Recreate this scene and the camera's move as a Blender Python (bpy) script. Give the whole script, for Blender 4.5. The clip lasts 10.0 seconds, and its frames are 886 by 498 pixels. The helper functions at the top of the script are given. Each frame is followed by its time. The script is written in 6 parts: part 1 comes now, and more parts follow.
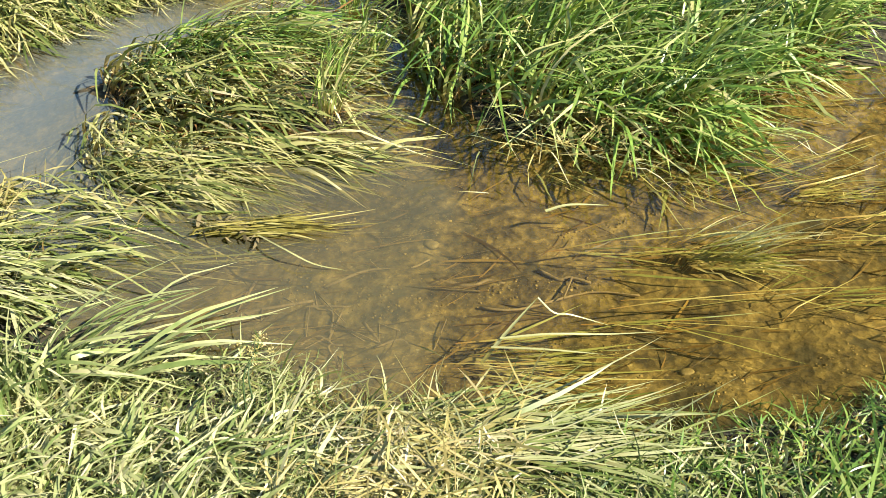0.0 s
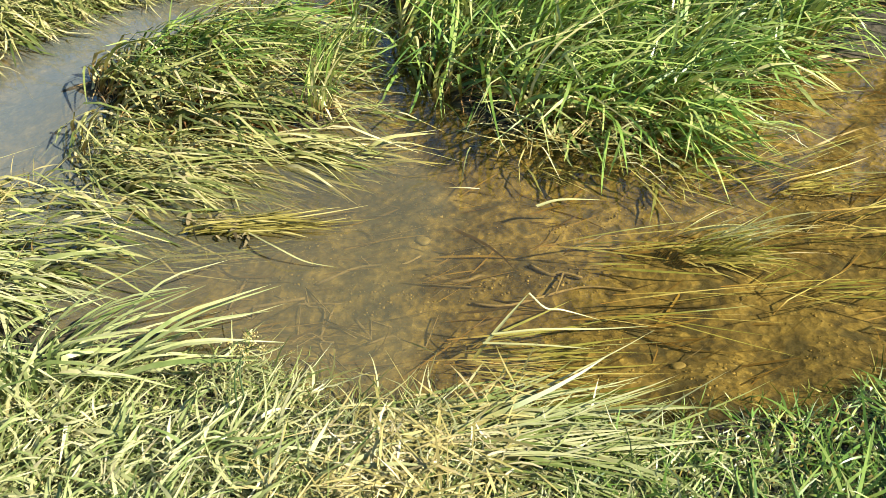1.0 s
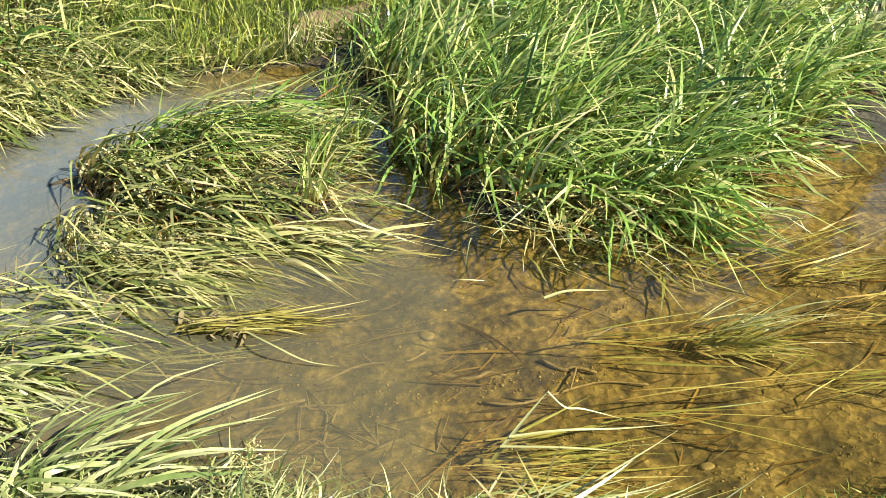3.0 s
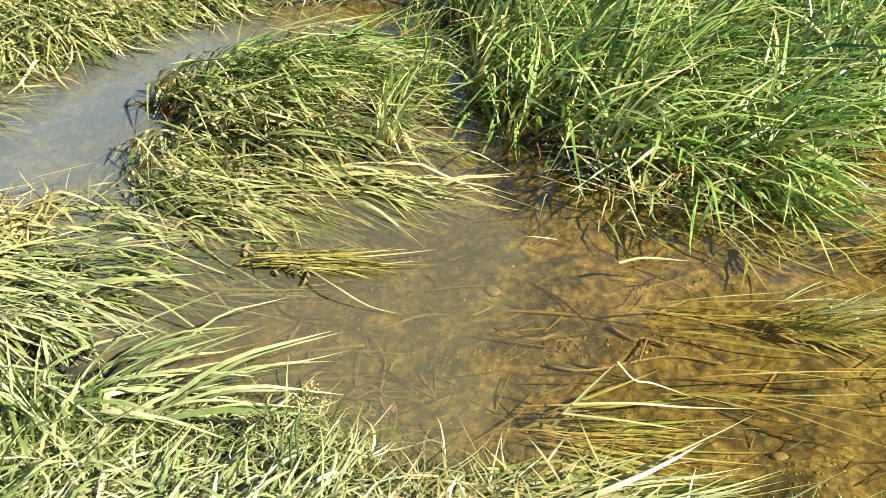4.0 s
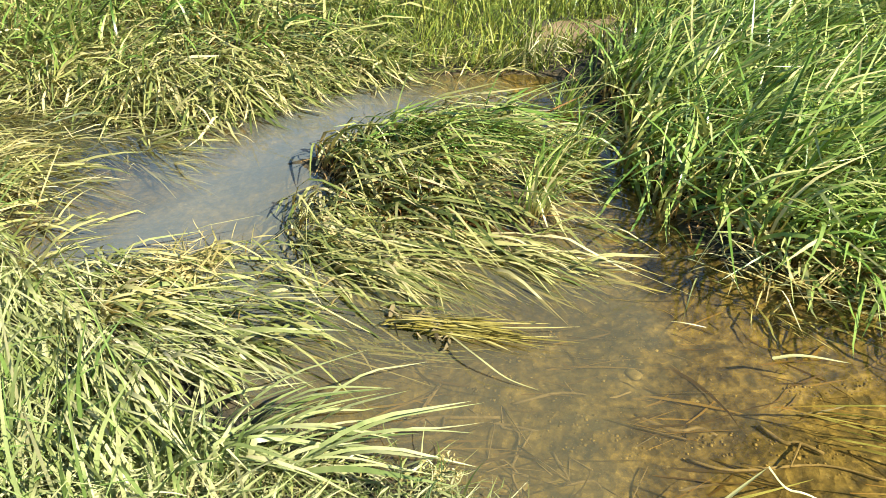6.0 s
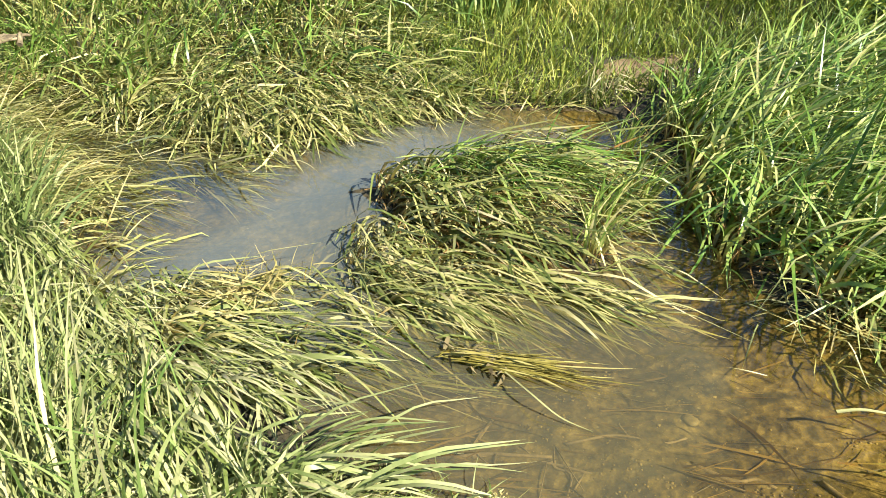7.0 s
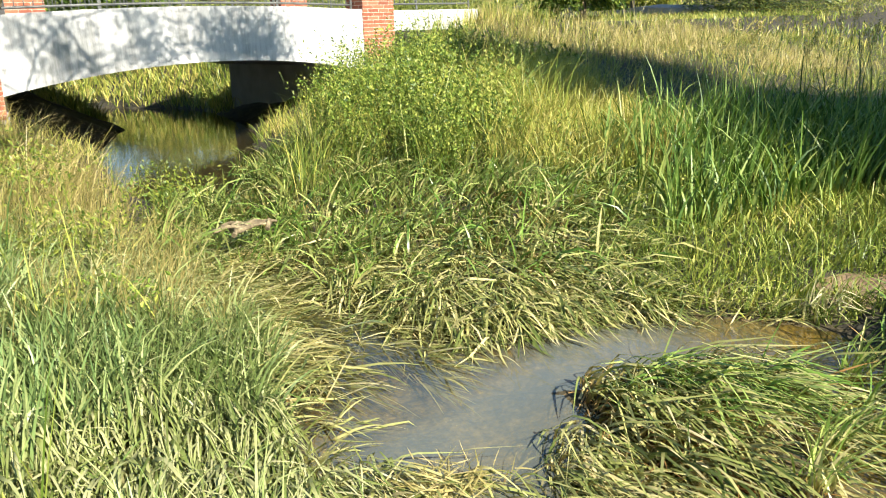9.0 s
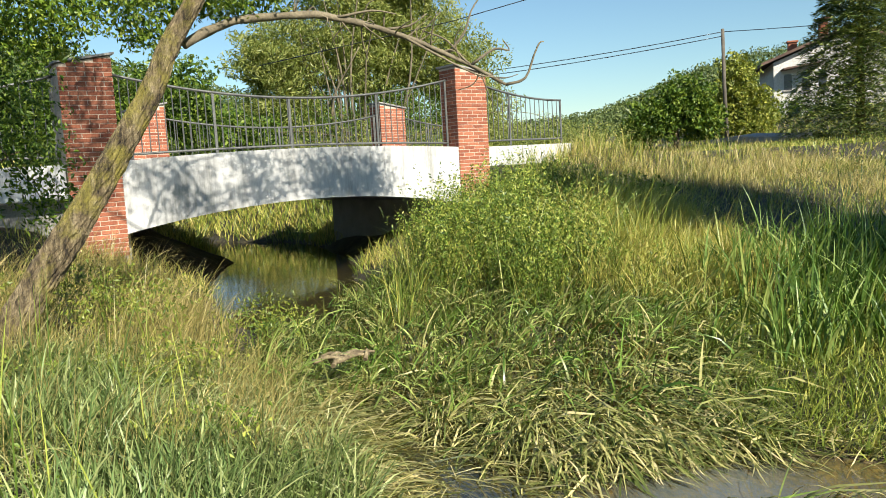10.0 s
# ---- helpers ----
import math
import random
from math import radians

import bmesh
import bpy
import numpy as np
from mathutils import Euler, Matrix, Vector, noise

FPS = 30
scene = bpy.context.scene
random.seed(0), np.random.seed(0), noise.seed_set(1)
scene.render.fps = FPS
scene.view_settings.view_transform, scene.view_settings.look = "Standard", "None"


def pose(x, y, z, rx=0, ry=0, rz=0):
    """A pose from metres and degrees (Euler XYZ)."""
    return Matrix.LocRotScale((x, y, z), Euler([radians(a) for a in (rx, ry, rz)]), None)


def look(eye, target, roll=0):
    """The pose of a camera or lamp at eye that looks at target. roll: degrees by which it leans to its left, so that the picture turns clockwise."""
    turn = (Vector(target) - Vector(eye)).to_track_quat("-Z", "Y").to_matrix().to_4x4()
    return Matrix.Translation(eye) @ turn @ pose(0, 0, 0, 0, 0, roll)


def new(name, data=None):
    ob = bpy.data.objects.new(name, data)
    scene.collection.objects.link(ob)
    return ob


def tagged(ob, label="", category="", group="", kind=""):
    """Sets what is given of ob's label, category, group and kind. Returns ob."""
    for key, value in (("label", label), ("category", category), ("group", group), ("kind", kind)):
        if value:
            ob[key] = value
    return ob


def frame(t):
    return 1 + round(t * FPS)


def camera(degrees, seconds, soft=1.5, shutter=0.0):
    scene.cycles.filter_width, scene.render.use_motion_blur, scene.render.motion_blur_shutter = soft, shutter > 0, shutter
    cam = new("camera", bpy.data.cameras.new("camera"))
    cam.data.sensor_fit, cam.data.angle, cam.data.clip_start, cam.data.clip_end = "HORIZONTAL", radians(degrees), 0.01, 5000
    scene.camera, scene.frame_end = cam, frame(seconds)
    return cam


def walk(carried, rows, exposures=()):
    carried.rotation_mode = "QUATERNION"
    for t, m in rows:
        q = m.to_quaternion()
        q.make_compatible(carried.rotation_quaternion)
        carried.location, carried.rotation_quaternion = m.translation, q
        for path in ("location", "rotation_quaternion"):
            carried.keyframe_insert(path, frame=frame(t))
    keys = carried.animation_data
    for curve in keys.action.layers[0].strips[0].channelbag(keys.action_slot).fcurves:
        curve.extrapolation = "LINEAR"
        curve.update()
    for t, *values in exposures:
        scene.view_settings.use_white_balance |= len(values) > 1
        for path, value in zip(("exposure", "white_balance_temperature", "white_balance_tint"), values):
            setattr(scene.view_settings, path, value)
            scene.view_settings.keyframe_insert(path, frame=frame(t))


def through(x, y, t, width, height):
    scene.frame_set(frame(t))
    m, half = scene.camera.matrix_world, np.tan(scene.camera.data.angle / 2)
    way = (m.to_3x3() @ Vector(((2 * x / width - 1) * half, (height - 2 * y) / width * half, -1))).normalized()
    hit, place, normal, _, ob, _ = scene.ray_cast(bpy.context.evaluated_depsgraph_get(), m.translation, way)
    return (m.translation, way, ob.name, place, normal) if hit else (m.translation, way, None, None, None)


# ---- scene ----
cam = camera(58.32, 10.0, soft=0.72, shutter=0.12)
PATH = [
    (0, look((0.022, -0.158, 1.68), (2.403, 2.985, -1.394), -2.35)),
    (0.5, look((0.025, -0.158, 1.684), (2.414, 2.952, -1.417), -2.19)),
    (1, look((0.03, -0.158, 1.681), (2.432, 2.943, -1.42), -2.48)),
    (1.5, look((0.03, -0.157, 1.684), (2.418, 2.898, -1.474), -2.76)),
    (2, look((0.027, -0.162, 1.696), (2.539, 3.041, -1.208), -3.55)),
    (2.2, look((0.03, -0.145, 1.699), (2.618, 3.046, -1.151), -3)),
    (3.3, look((0.012, 0.028, 1.619), (2.741, 3.288, -1.013), -1.8)),
    (3.5, look((0.019, 0.049, 1.608), (2.606, 3.343, -1.123), -1.21)),
    (4, look((0.037, 0.074, 1.595), (2.361, 3.405, -1.322), -0.06)),
    (4.5, look((0.035, 0.087, 1.592), (2.314, 3.381, -1.4), 0.72)),
    (5, look((0.022, 0.102, 1.61), (2.06, 3.628, -1.29), -1.16)),
    (5.5, look((0.008, 0.104, 1.627), (1.87, 3.859, -1.099), -1.62)),
    (6.8, look((-0.02, 0.106, 1.645), (1.499, 4.194, -0.8), -1.48)),
    (7, look((-0.029, 0.113, 1.652), (1.447, 4.234, -0.765), -1.3)),
    (7.5, look((-0.038, 0.115, 1.668), (1.287, 4.358, -0.621), -1.32)),
    (8, look((-0.056, 0.118, 1.685), (1.085, 4.521, -0.393), -0.8)),
    (8.5, look((-0.083, 0.112, 1.719), (0.782, 4.697, -0.078), -0.3)),
    (9, look((-0.12, 0.113, 1.778), (0.353, 4.905, 0.428), -2.02)),
    (9.5, look((-0.13, 0.085, 1.815), (-0.056, 5.009, 0.95), -2.58)),
    (10, look((-0.126, 0.071, 1.804), (-0.201, 5.042, 1.276), -3.31)),
]
walk(cam, PATH, [(0, 1.70), (2.2, 1.72), (3.5, 1.84), (5.5, 1.84), (7.0, 1.72), (8.5, 1.71), (9.1, 1.70), (10, 1.21)])

# ---- world and sun ----
SUN_AZ = math.atan2(0.57, -0.82)          # towards the sun, clockwise from +y
SUN_EL = radians(36)
world = bpy.data.worlds.new("sky")
scene.world = world
world.use_nodes = True
wn = world.node_tree.nodes
sky = wn.new("ShaderNodeTexSky")
sky.sky_type, sky.sun_disc = "NISHITA", False
sky.sun_elevation, sky.sun_rotation = SUN_EL, SUN_AZ
sky.air_density, sky.dust_density, sky.ozone_density = 1.15, 0.0, 3.2
wn["Background"].inputs["Strength"].default_value = 0.05
tint = wn.new("ShaderNodeMix")
tint.data_type, tint.blend_type = "RGBA", "MULTIPLY"
tint.inputs[0].default_value, tint.inputs[7].default_value = 1.0, (0.94, 1.08, 1.09, 1)
world.node_tree.links.new(sky.outputs[0], tint.inputs[6])
world.node_tree.links.new(tint.outputs[2], wn["Background"].inputs["Color"])
sun = new("sun", bpy.data.lights.new("sun", "SUN"))
sun.data.energy, sun.data.angle, sun.data.color = 5.0, radians(0.53), (1.0, 0.93, 0.80)
sdir = Vector((math.sin(SUN_AZ) * math.cos(SUN_EL), math.cos(SUN_AZ) * math.cos(SUN_EL), math.sin(SUN_EL)))
sun.matrix_world = look(sdir * 60, (0, 0, 0))

# ---- materials ----
def material(name):
    m = bpy.data.materials.new(name)
    m.use_nodes = True
    return m, m.node_tree.nodes, m.node_tree.links, m.node_tree.nodes["Principled BSDF"]


def ramp(n, stops):
    r = n.new("ShaderNodeValToRGB")
    while len(r.color_ramp.elements) < len(stops):
        r.color_ramp.elements.new(0.5)
    for e, (p, c) in zip(r.color_ramp.elements, stops):
        e.position, e.color = p, (*c, 1)
    return r


def coords(n):
    return n.new("ShaderNodeTexCoord").outputs["Object"]


def noise_tex(n, l, scale, detail=4, rough=0.55, vec=None):
    t = n.new("ShaderNodeTexNoise")
    t.inputs["Scale"].default_value, t.inputs["Detail"].default_value, t.inputs["Roughness"].default_value = scale, detail, rough
    if vec is not None:
        l.new(vec, t.inputs["Vector"])
    return t.outputs["Fac"]


def mixed(n, l, a, b, fac, kind="MIX"):
    x = n.new("ShaderNodeMix")
    x.data_type, x.blend_type = "RGBA", kind
    for s, v in ((x.inputs[0], fac), (x.inputs[6], a), (x.inputs[7], b)):
        if hasattr(v, "is_linked"):
            l.new(v, s)
        else:
            s.default_value = v if isinstance(v, float) else (*v, 1)
    return x.outputs[2]


def bump(n, l, p, height, strength=0.4, dist=0.01):
    b = n.new("ShaderNodeBump")
    b.inputs["Strength"].default_value, b.inputs["Distance"].default_value = strength, dist
    l.new(height, b.inputs["Height"])
    l.new(b.outputs[0], p.inputs["Normal"])


def surface(name, stops, scale=4.0, fine=60.0, rough=0.8, relief=0.4, dist=0.01, metal=0.0):
    """Two scales of noise: a broad one picks the colour, a fine one darkens and raises it."""
    m, n, l, p = material(name)
    v = coords(n)
    broad, grain = noise_tex(n, l, scale, 5, 0.6, v), noise_tex(n, l, fine, 4, 0.6, v)
    r = ramp(n, stops)
    l.new(broad, r.inputs[0])
    g = ramp(n, [(0.3, (0.47, 0.47, 0.47)), (0.7, (0.85, 0.85, 0.85))])
    l.new(grain, g.inputs[0])
    l.new(mixed(n, l, r.outputs[0], g.outputs[0], 1.0, "MULTIPLY"), p.inputs["Base Color"])
    p.inputs["Roughness"].default_value, p.inputs["Metallic"].default_value = rough, metal
    bump(n, l, p, grain, relief, dist)
    return m


def leafy(name, stops, root=None, rough=0.42, through=0.17, patch=None):
    """Blades and leaves: colour by the blade's own tone, paler or browner at the foot, light passing through."""
    m, n, l, p = material(name)
    tone = n.new("ShaderNodeAttribute")
    tone.attribute_name = "tone"
    fac = tone.outputs["Fac"]
    mott = n.new("ShaderNodeMath")                   # dull and worn stretches along each blade
    mott.operation = "MULTIPLY_ADD"
    l.new(noise_tex(n, l, 19.0, 3, 0.6, coords(n)), mott.inputs[0])
    mott.inputs[1].default_value = 0.5
    off = n.new("ShaderNodeMath")
    off.operation = "SUBTRACT"
    l.new(fac, off.inputs[0])
    off.inputs[1].default_value = 0.25
    l.new(off.outputs[0], mott.inputs[2])
    fac = mott.outputs[0]
    if patch:
        nz = noise_tex(n, l, patch, 3, 0.5, coords(n))
        ma = n.new("ShaderNodeMath")
        ma.operation = "MULTIPLY_ADD"
        l.new(nz, ma.inputs[0])
        ma.inputs[1].default_value = 0.9
        l.new(fac, ma.inputs[2])
        ms = n.new("ShaderNodeMath")
        ms.operation = "SUBTRACT"
        l.new(ma.outputs[0], ms.inputs[0])
        ms.inputs[1].default_value = 0.45
        fac = ms.outputs[0]
    r = ramp(n, [(p_, (c[0] * 0.78, c[1] * 0.72, c[2] * 0.59)) for p_, c in stops])
    l.new(fac, r.inputs[0])
    col = r.outputs[0]
    if root:
        along = n.new("ShaderNodeAttribute")
        along.attribute_name = "along"
        k = ramp(n, [(0.0, (1, 1, 1)), (0.35, (0, 0, 0))])
        l.new(along.outputs["Fac"], k.inputs[0])
        col = mixed(n, l, col, root, k.outputs[0])
    l.new(col, p.inputs["Base Color"])
    p.inputs["Roughness"].default_value = rough
    p.inputs["Specular IOR Level"].default_value = 0.34
    tr = n.new("ShaderNodeBsdfTranslucent")
    l.new(mixed(n, l, col, (1.0, 1.0, 0.45), 1.0, "MULTIPLY"), tr.inputs["Color"])
    mx = n.new("ShaderNodeMixShader")
    mx.inputs[0].default_value = through
    l.new(p.outputs[0], mx.inputs[1])
    l.new(tr.outputs[0], mx.inputs[2])
    l.new(mx.outputs[0], n["Material Output"].inputs["Surface"])
    return m


SEDGE = leafy("sedge_blade", [(0.0, (0.05, 0.082, 0.022)), (0.25, (0.15, 0.21, 0.06)), (0.5, (0.33, 0.37, 0.145)), (0.75, (0.54, 0.54, 0.27)), (1.0, (0.77, 0.71, 0.48))], root=(0.28, 0.15, 0.045), rough=0.38, through=0.20)
DEEP_SEDGE = leafy("green_sedge_blade", [(0.0, (0.036, 0.09, 0.016)), (0.25, (0.12, 0.245, 0.045)), (0.55, (0.27, 0.415, 0.11)), (0.82, (0.46, 0.55, 0.22)), (1.0, (0.70, 0.67, 0.38))], root=(0.26, 0.13, 0.04), rough=0.33, through=0.19)
PALE = leafy("pale_lying_grass", [(0.0, (0.08, 0.13, 0.025)), (0.25, (0.22, 0.285, 0.095)), (0.55, (0.38, 0.43, 0.23)), (0.85, (0.56, 0.58, 0.37)), (1.0, (0.74, 0.72, 0.56))], root=(0.36, 0.27, 0.10), rough=0.42, through=0.20)
LUSH = leafy("lush_grass", [(0.0, (0.035, 0.085, 0.02)), (0.35, (0.16, 0.27, 0.075)), (0.7, (0.38, 0.465, 0.225)), (1.0, (0.62, 0.63, 0.40))], patch=1.3)
MEADOW = leafy("meadow_grass", [(0.0, (0.035, 0.085, 0.014)), (0.35, (0.22, 0.32, 0.06)), (0.65, (0.48, 0.50, 0.13)), (1.0, (0.70, 0.60, 0.26))], patch=0.5)
STRAW = leafy("dry_grass", [(0.0, (0.24, 0.235, 0.085)), (0.6, (0.45, 0.41, 0.18)), (1.0, (0.66, 0.58, 0.32))])
REED = leafy("reed_leaf", [(0.0, (0.05, 0.12, 0.025)), (0.5, (0.17, 0.31, 0.075)), (1.0, (0.44, 0.55, 0.19))], through=0.3)
BLUEGREEN = leafy("blue_green_blade", [(0.0, (0.03, 0.09, 0.035)), (0.5, (0.19, 0.31, 0.12)), (1.0, (0.46, 0.55, 0.27))])
GREYGREEN = leafy("grey_green_grass", [(0.0, (0.05, 0.10, 0.03)), (0.4, (0.20, 0.29, 0.10)), (0.75, (0.43, 0.50, 0.26)), (1.0, (0.60, 0.61, 0.40))], patch=1.7, through=0.22)
HERB = leafy("herb_leaf", [(0.0, (0.035, 0.09, 0.012)), (0.55, (0.18, 0.29, 0.045)), (1.0, (0.46, 0.53, 0.13))])
# brighter copy of the crown's leaf, with sunlight put into the colour
SUNLIT_LOCUST = leafy("sunlit_locust_leaf", [(0.0, (0.05, 0.12, 0.016)), (0.5, (0.17, 0.31, 0.04)), (1.0, (0.42, 0.54, 0.10))], through=0.4)
RUST = leafy("rusty_dead_blade", [(0.0, (0.12, 0.055, 0.016)), (0.5, (0.30, 0.17, 0.055)), (1.0, (0.52, 0.38, 0.17))], rough=0.7)
BLEACHED_LEAF = leafy("bleached_leaf", [(0.0, (0.42, 0.45, 0.24)), (0.5, (0.58, 0.58, 0.36)), (1.0, (0.66, 0.63, 0.42))])
CROWN = leafy("tree_leaf", [(0.0, (0.03, 0.075, 0.013)), (0.5, (0.10, 0.20, 0.028)), (1.0, (0.27, 0.38, 0.065))], through=0.35)
WILLOW = leafy("willow_leaf", [(0.0, (0.14, 0.21, 0.055)), (0.5, (0.33, 0.42, 0.13)), (1.0, (0.54, 0.60, 0.25))], through=0.5)
NEEDLE = leafy("spruce_needle", [(0.0, (0.03, 0.07, 0.024)), (0.6, (0.12, 0.19, 0.05)), (1.0, (0.36, 0.42, 0.13))], through=0.2)
GOLD = leafy("yellow_bush_leaf", [(0.0, (0.10, 0.15, 0.025)), (0.5, (0.24, 0.31, 0.05)), (1.0, (0.42, 0.45, 0.10))], through=0.3)

STONE = surface("bed_stone", [(0.3, (0.19, 0.138, 0.048)), (0.7, (0.33, 0.245, 0.10))], 9.0, 90.0, 0.7, 0.3, 0.004)
def streaked_concrete():
    """Off-white paint with grime run down from the top edge."""
    m, n, l, p = material("streaked_white_concrete")
    v = coords(n)
    mp = n.new("ShaderNodeMapping")
    mp.inputs["Scale"].default_value = (1.0, 1.0, 0.10)
    l.new(v, mp.inputs["Vector"])
    run, broad, fine = noise_tex(n, l, 9.0, 5, 0.7, mp.outputs[0]), noise_tex(n, l, 1.1, 4, 0.6, v), noise_tex(n, l, 45.0, 4, 0.6, v)
    r = ramp(n, [(0.38, (0.36, 0.36, 0.34)), (0.52, (0.62, 0.62, 0.60)), (0.7, (0.70, 0.70, 0.68))])
    l.new(mixed(n, l, run, broad, 0.45), r.inputs[0])
    g = ramp(n, [(0.3, (0.66, 0.66, 0.66)), (0.7, (0.80, 0.80, 0.80))])
    l.new(fine, g.inputs[0])
    l.new(mixed(n, l, r.outputs[0], g.outputs[0], 1.0, "MULTIPLY"), p.inputs["Base Color"])
    p.inputs["Roughness"].default_value = 0.85
    bump(n, l, p, fine, 0.2, 0.004)
    return m


CONCRETE = streaked_concrete()
GREY = surface("grey_concrete", [(0.3, (0.26, 0.25, 0.23)), (0.7, (0.40, 0.39, 0.36))], 2.0, 40.0, 0.9, 0.3, 0.006)
MORTAR = surface("mortar", [(0.3, (0.56, 0.44, 0.34)), (0.7, (0.72, 0.60, 0.48))], 8.0, 90.0, 0.95, 0.3, 0.003)
STEEL = surface("galvanised_steel", [(0.3, (0.12, 0.125, 0.12)), (0.7, (0.22, 0.225, 0.21))], 5.0, 60.0, 0.5, 0.08, 0.001, 0.5)
DEADWOOD = surface("dead_wood", [(0.3, (0.13, 0.105, 0.065)), (0.7, (0.30, 0.25, 0.16))], 5.0, 50.0, 0.9, 0.6, 0.008)
ROOTWOOD = surface("sunken_wood", [(0.3, (0.15, 0.105, 0.05)), (0.7, (0.36, 0.26, 0.13))], 5.0, 60.0, 0.8, 0.5, 0.006)
POLEWOOD = surface("weathered_pole", [(0.3, (0.09, 0.078, 0.06)), (0.7, (0.17, 0.15, 0.115))], 2.0, 30.0, 0.9, 0.4, 0.006)
PLASTER = surface("house_plaster", [(0.3, (0.62, 0.60, 0.56)), (0.7, (0.78, 0.76, 0.72))], 0.6, 12.0, 0.9, 0.1, 0.01)
TILE = surface("roof_tile", [(0.3, (0.10, 0.06, 0.045)), (0.7, (0.19, 0.115, 0.085))], 0.8, 9.0, 0.9, 0.4, 0.03)
DARK = surface("dark_window", [(0.3, (0.03, 0.035, 0.04)), (0.7, (0.06, 0.065, 0.07))], 2.0, 9.0, 0.15, 0.0)
ROADM = surface("pale_gravel_road", [(0.3, (0.40, 0.37, 0.33)), (0.7, (0.56, 0.53, 0.48))], 1.0, 30.0, 0.95, 0.4, 0.01)


def brick_material():
    m, n, l, p = material("red_brick")
    oi = n.new("ShaderNodeObjectInfo")
    r = ramp(n, [(0.0, (0.25, 0.075, 0.042)), (0.5, (0.36, 0.12, 0.062)), (1.0, (0.45, 0.17, 0.095))])
    l.new(oi.outputs["Random"], r.inputs[0])
    v = coords(n)
    g = noise_tex(n, l, 45.0, 5, 0.65, v)
    k = ramp(n, [(0.3, (0.52, 0.50, 0.48)), (0.7, (0.88, 0.85, 0.83))])
    l.new(g, k.inputs[0])
    l.new(mixed(n, l, r.outputs[0], k.outputs[0], 1.0, "MULTIPLY"), p.inputs["Base Color"])
    p.inputs["Roughness"].default_value = 0.9
    bump(n, l, p, g, 0.5, 0.004)
    return m


BRICK = brick_material()


def bark_material():
    """Furrowed bark, stretched up the trunk, with yellow-green moss in patches."""
    m, n, l, p = material("mossy_bark")
    v = coords(n)
    mp = n.new("ShaderNodeMapping")
    mp.inputs["Rotation"].default_value = (radians(20), radians(-25), 0)
    mp.inputs["Scale"].default_value = (1.0, 1.0, 0.16)
    l.new(v, mp.inputs["Vector"])
    furrow, moss, fine = noise_tex(n, l, 22.0, 5, 0.7, mp.outputs[0]), noise_tex(n, l, 4.0, 4, 0.6, v), noise_tex(n, l, 70.0, 3, 0.6, v)
    r = ramp(n, [(0.36, (0.03, 0.022, 0.012)), (0.46, (0.15, 0.11, 0.055)), (0.58, (0.32, 0.25, 0.14)), (0.7, (0.44, 0.36, 0.22))])
    l.new(furrow, r.inputs[0])
    k = ramp(n, [(0.49, (0, 0, 0)), (0.62, (0.75, 0.75, 0.75))])
    l.new(moss, k.inputs[0])
    col = mixed(n, l, r.outputs[0], (0.30, 0.26, 0.04), k.outputs[0])
    g = ramp(n, [(0.3, (0.48, 0.48, 0.48)), (0.7, (0.9, 0.9, 0.9))])
    l.new(fine, g.inputs[0])
    l.new(mixed(n, l, col, g.outputs[0], 1.0, "MULTIPLY"), p.inputs["Base Color"])
    p.inputs["Roughness"].default_value = 0.95
    bump(n, l, p, furrow, 1.0, 0.09)
    return m


BARK = bark_material()


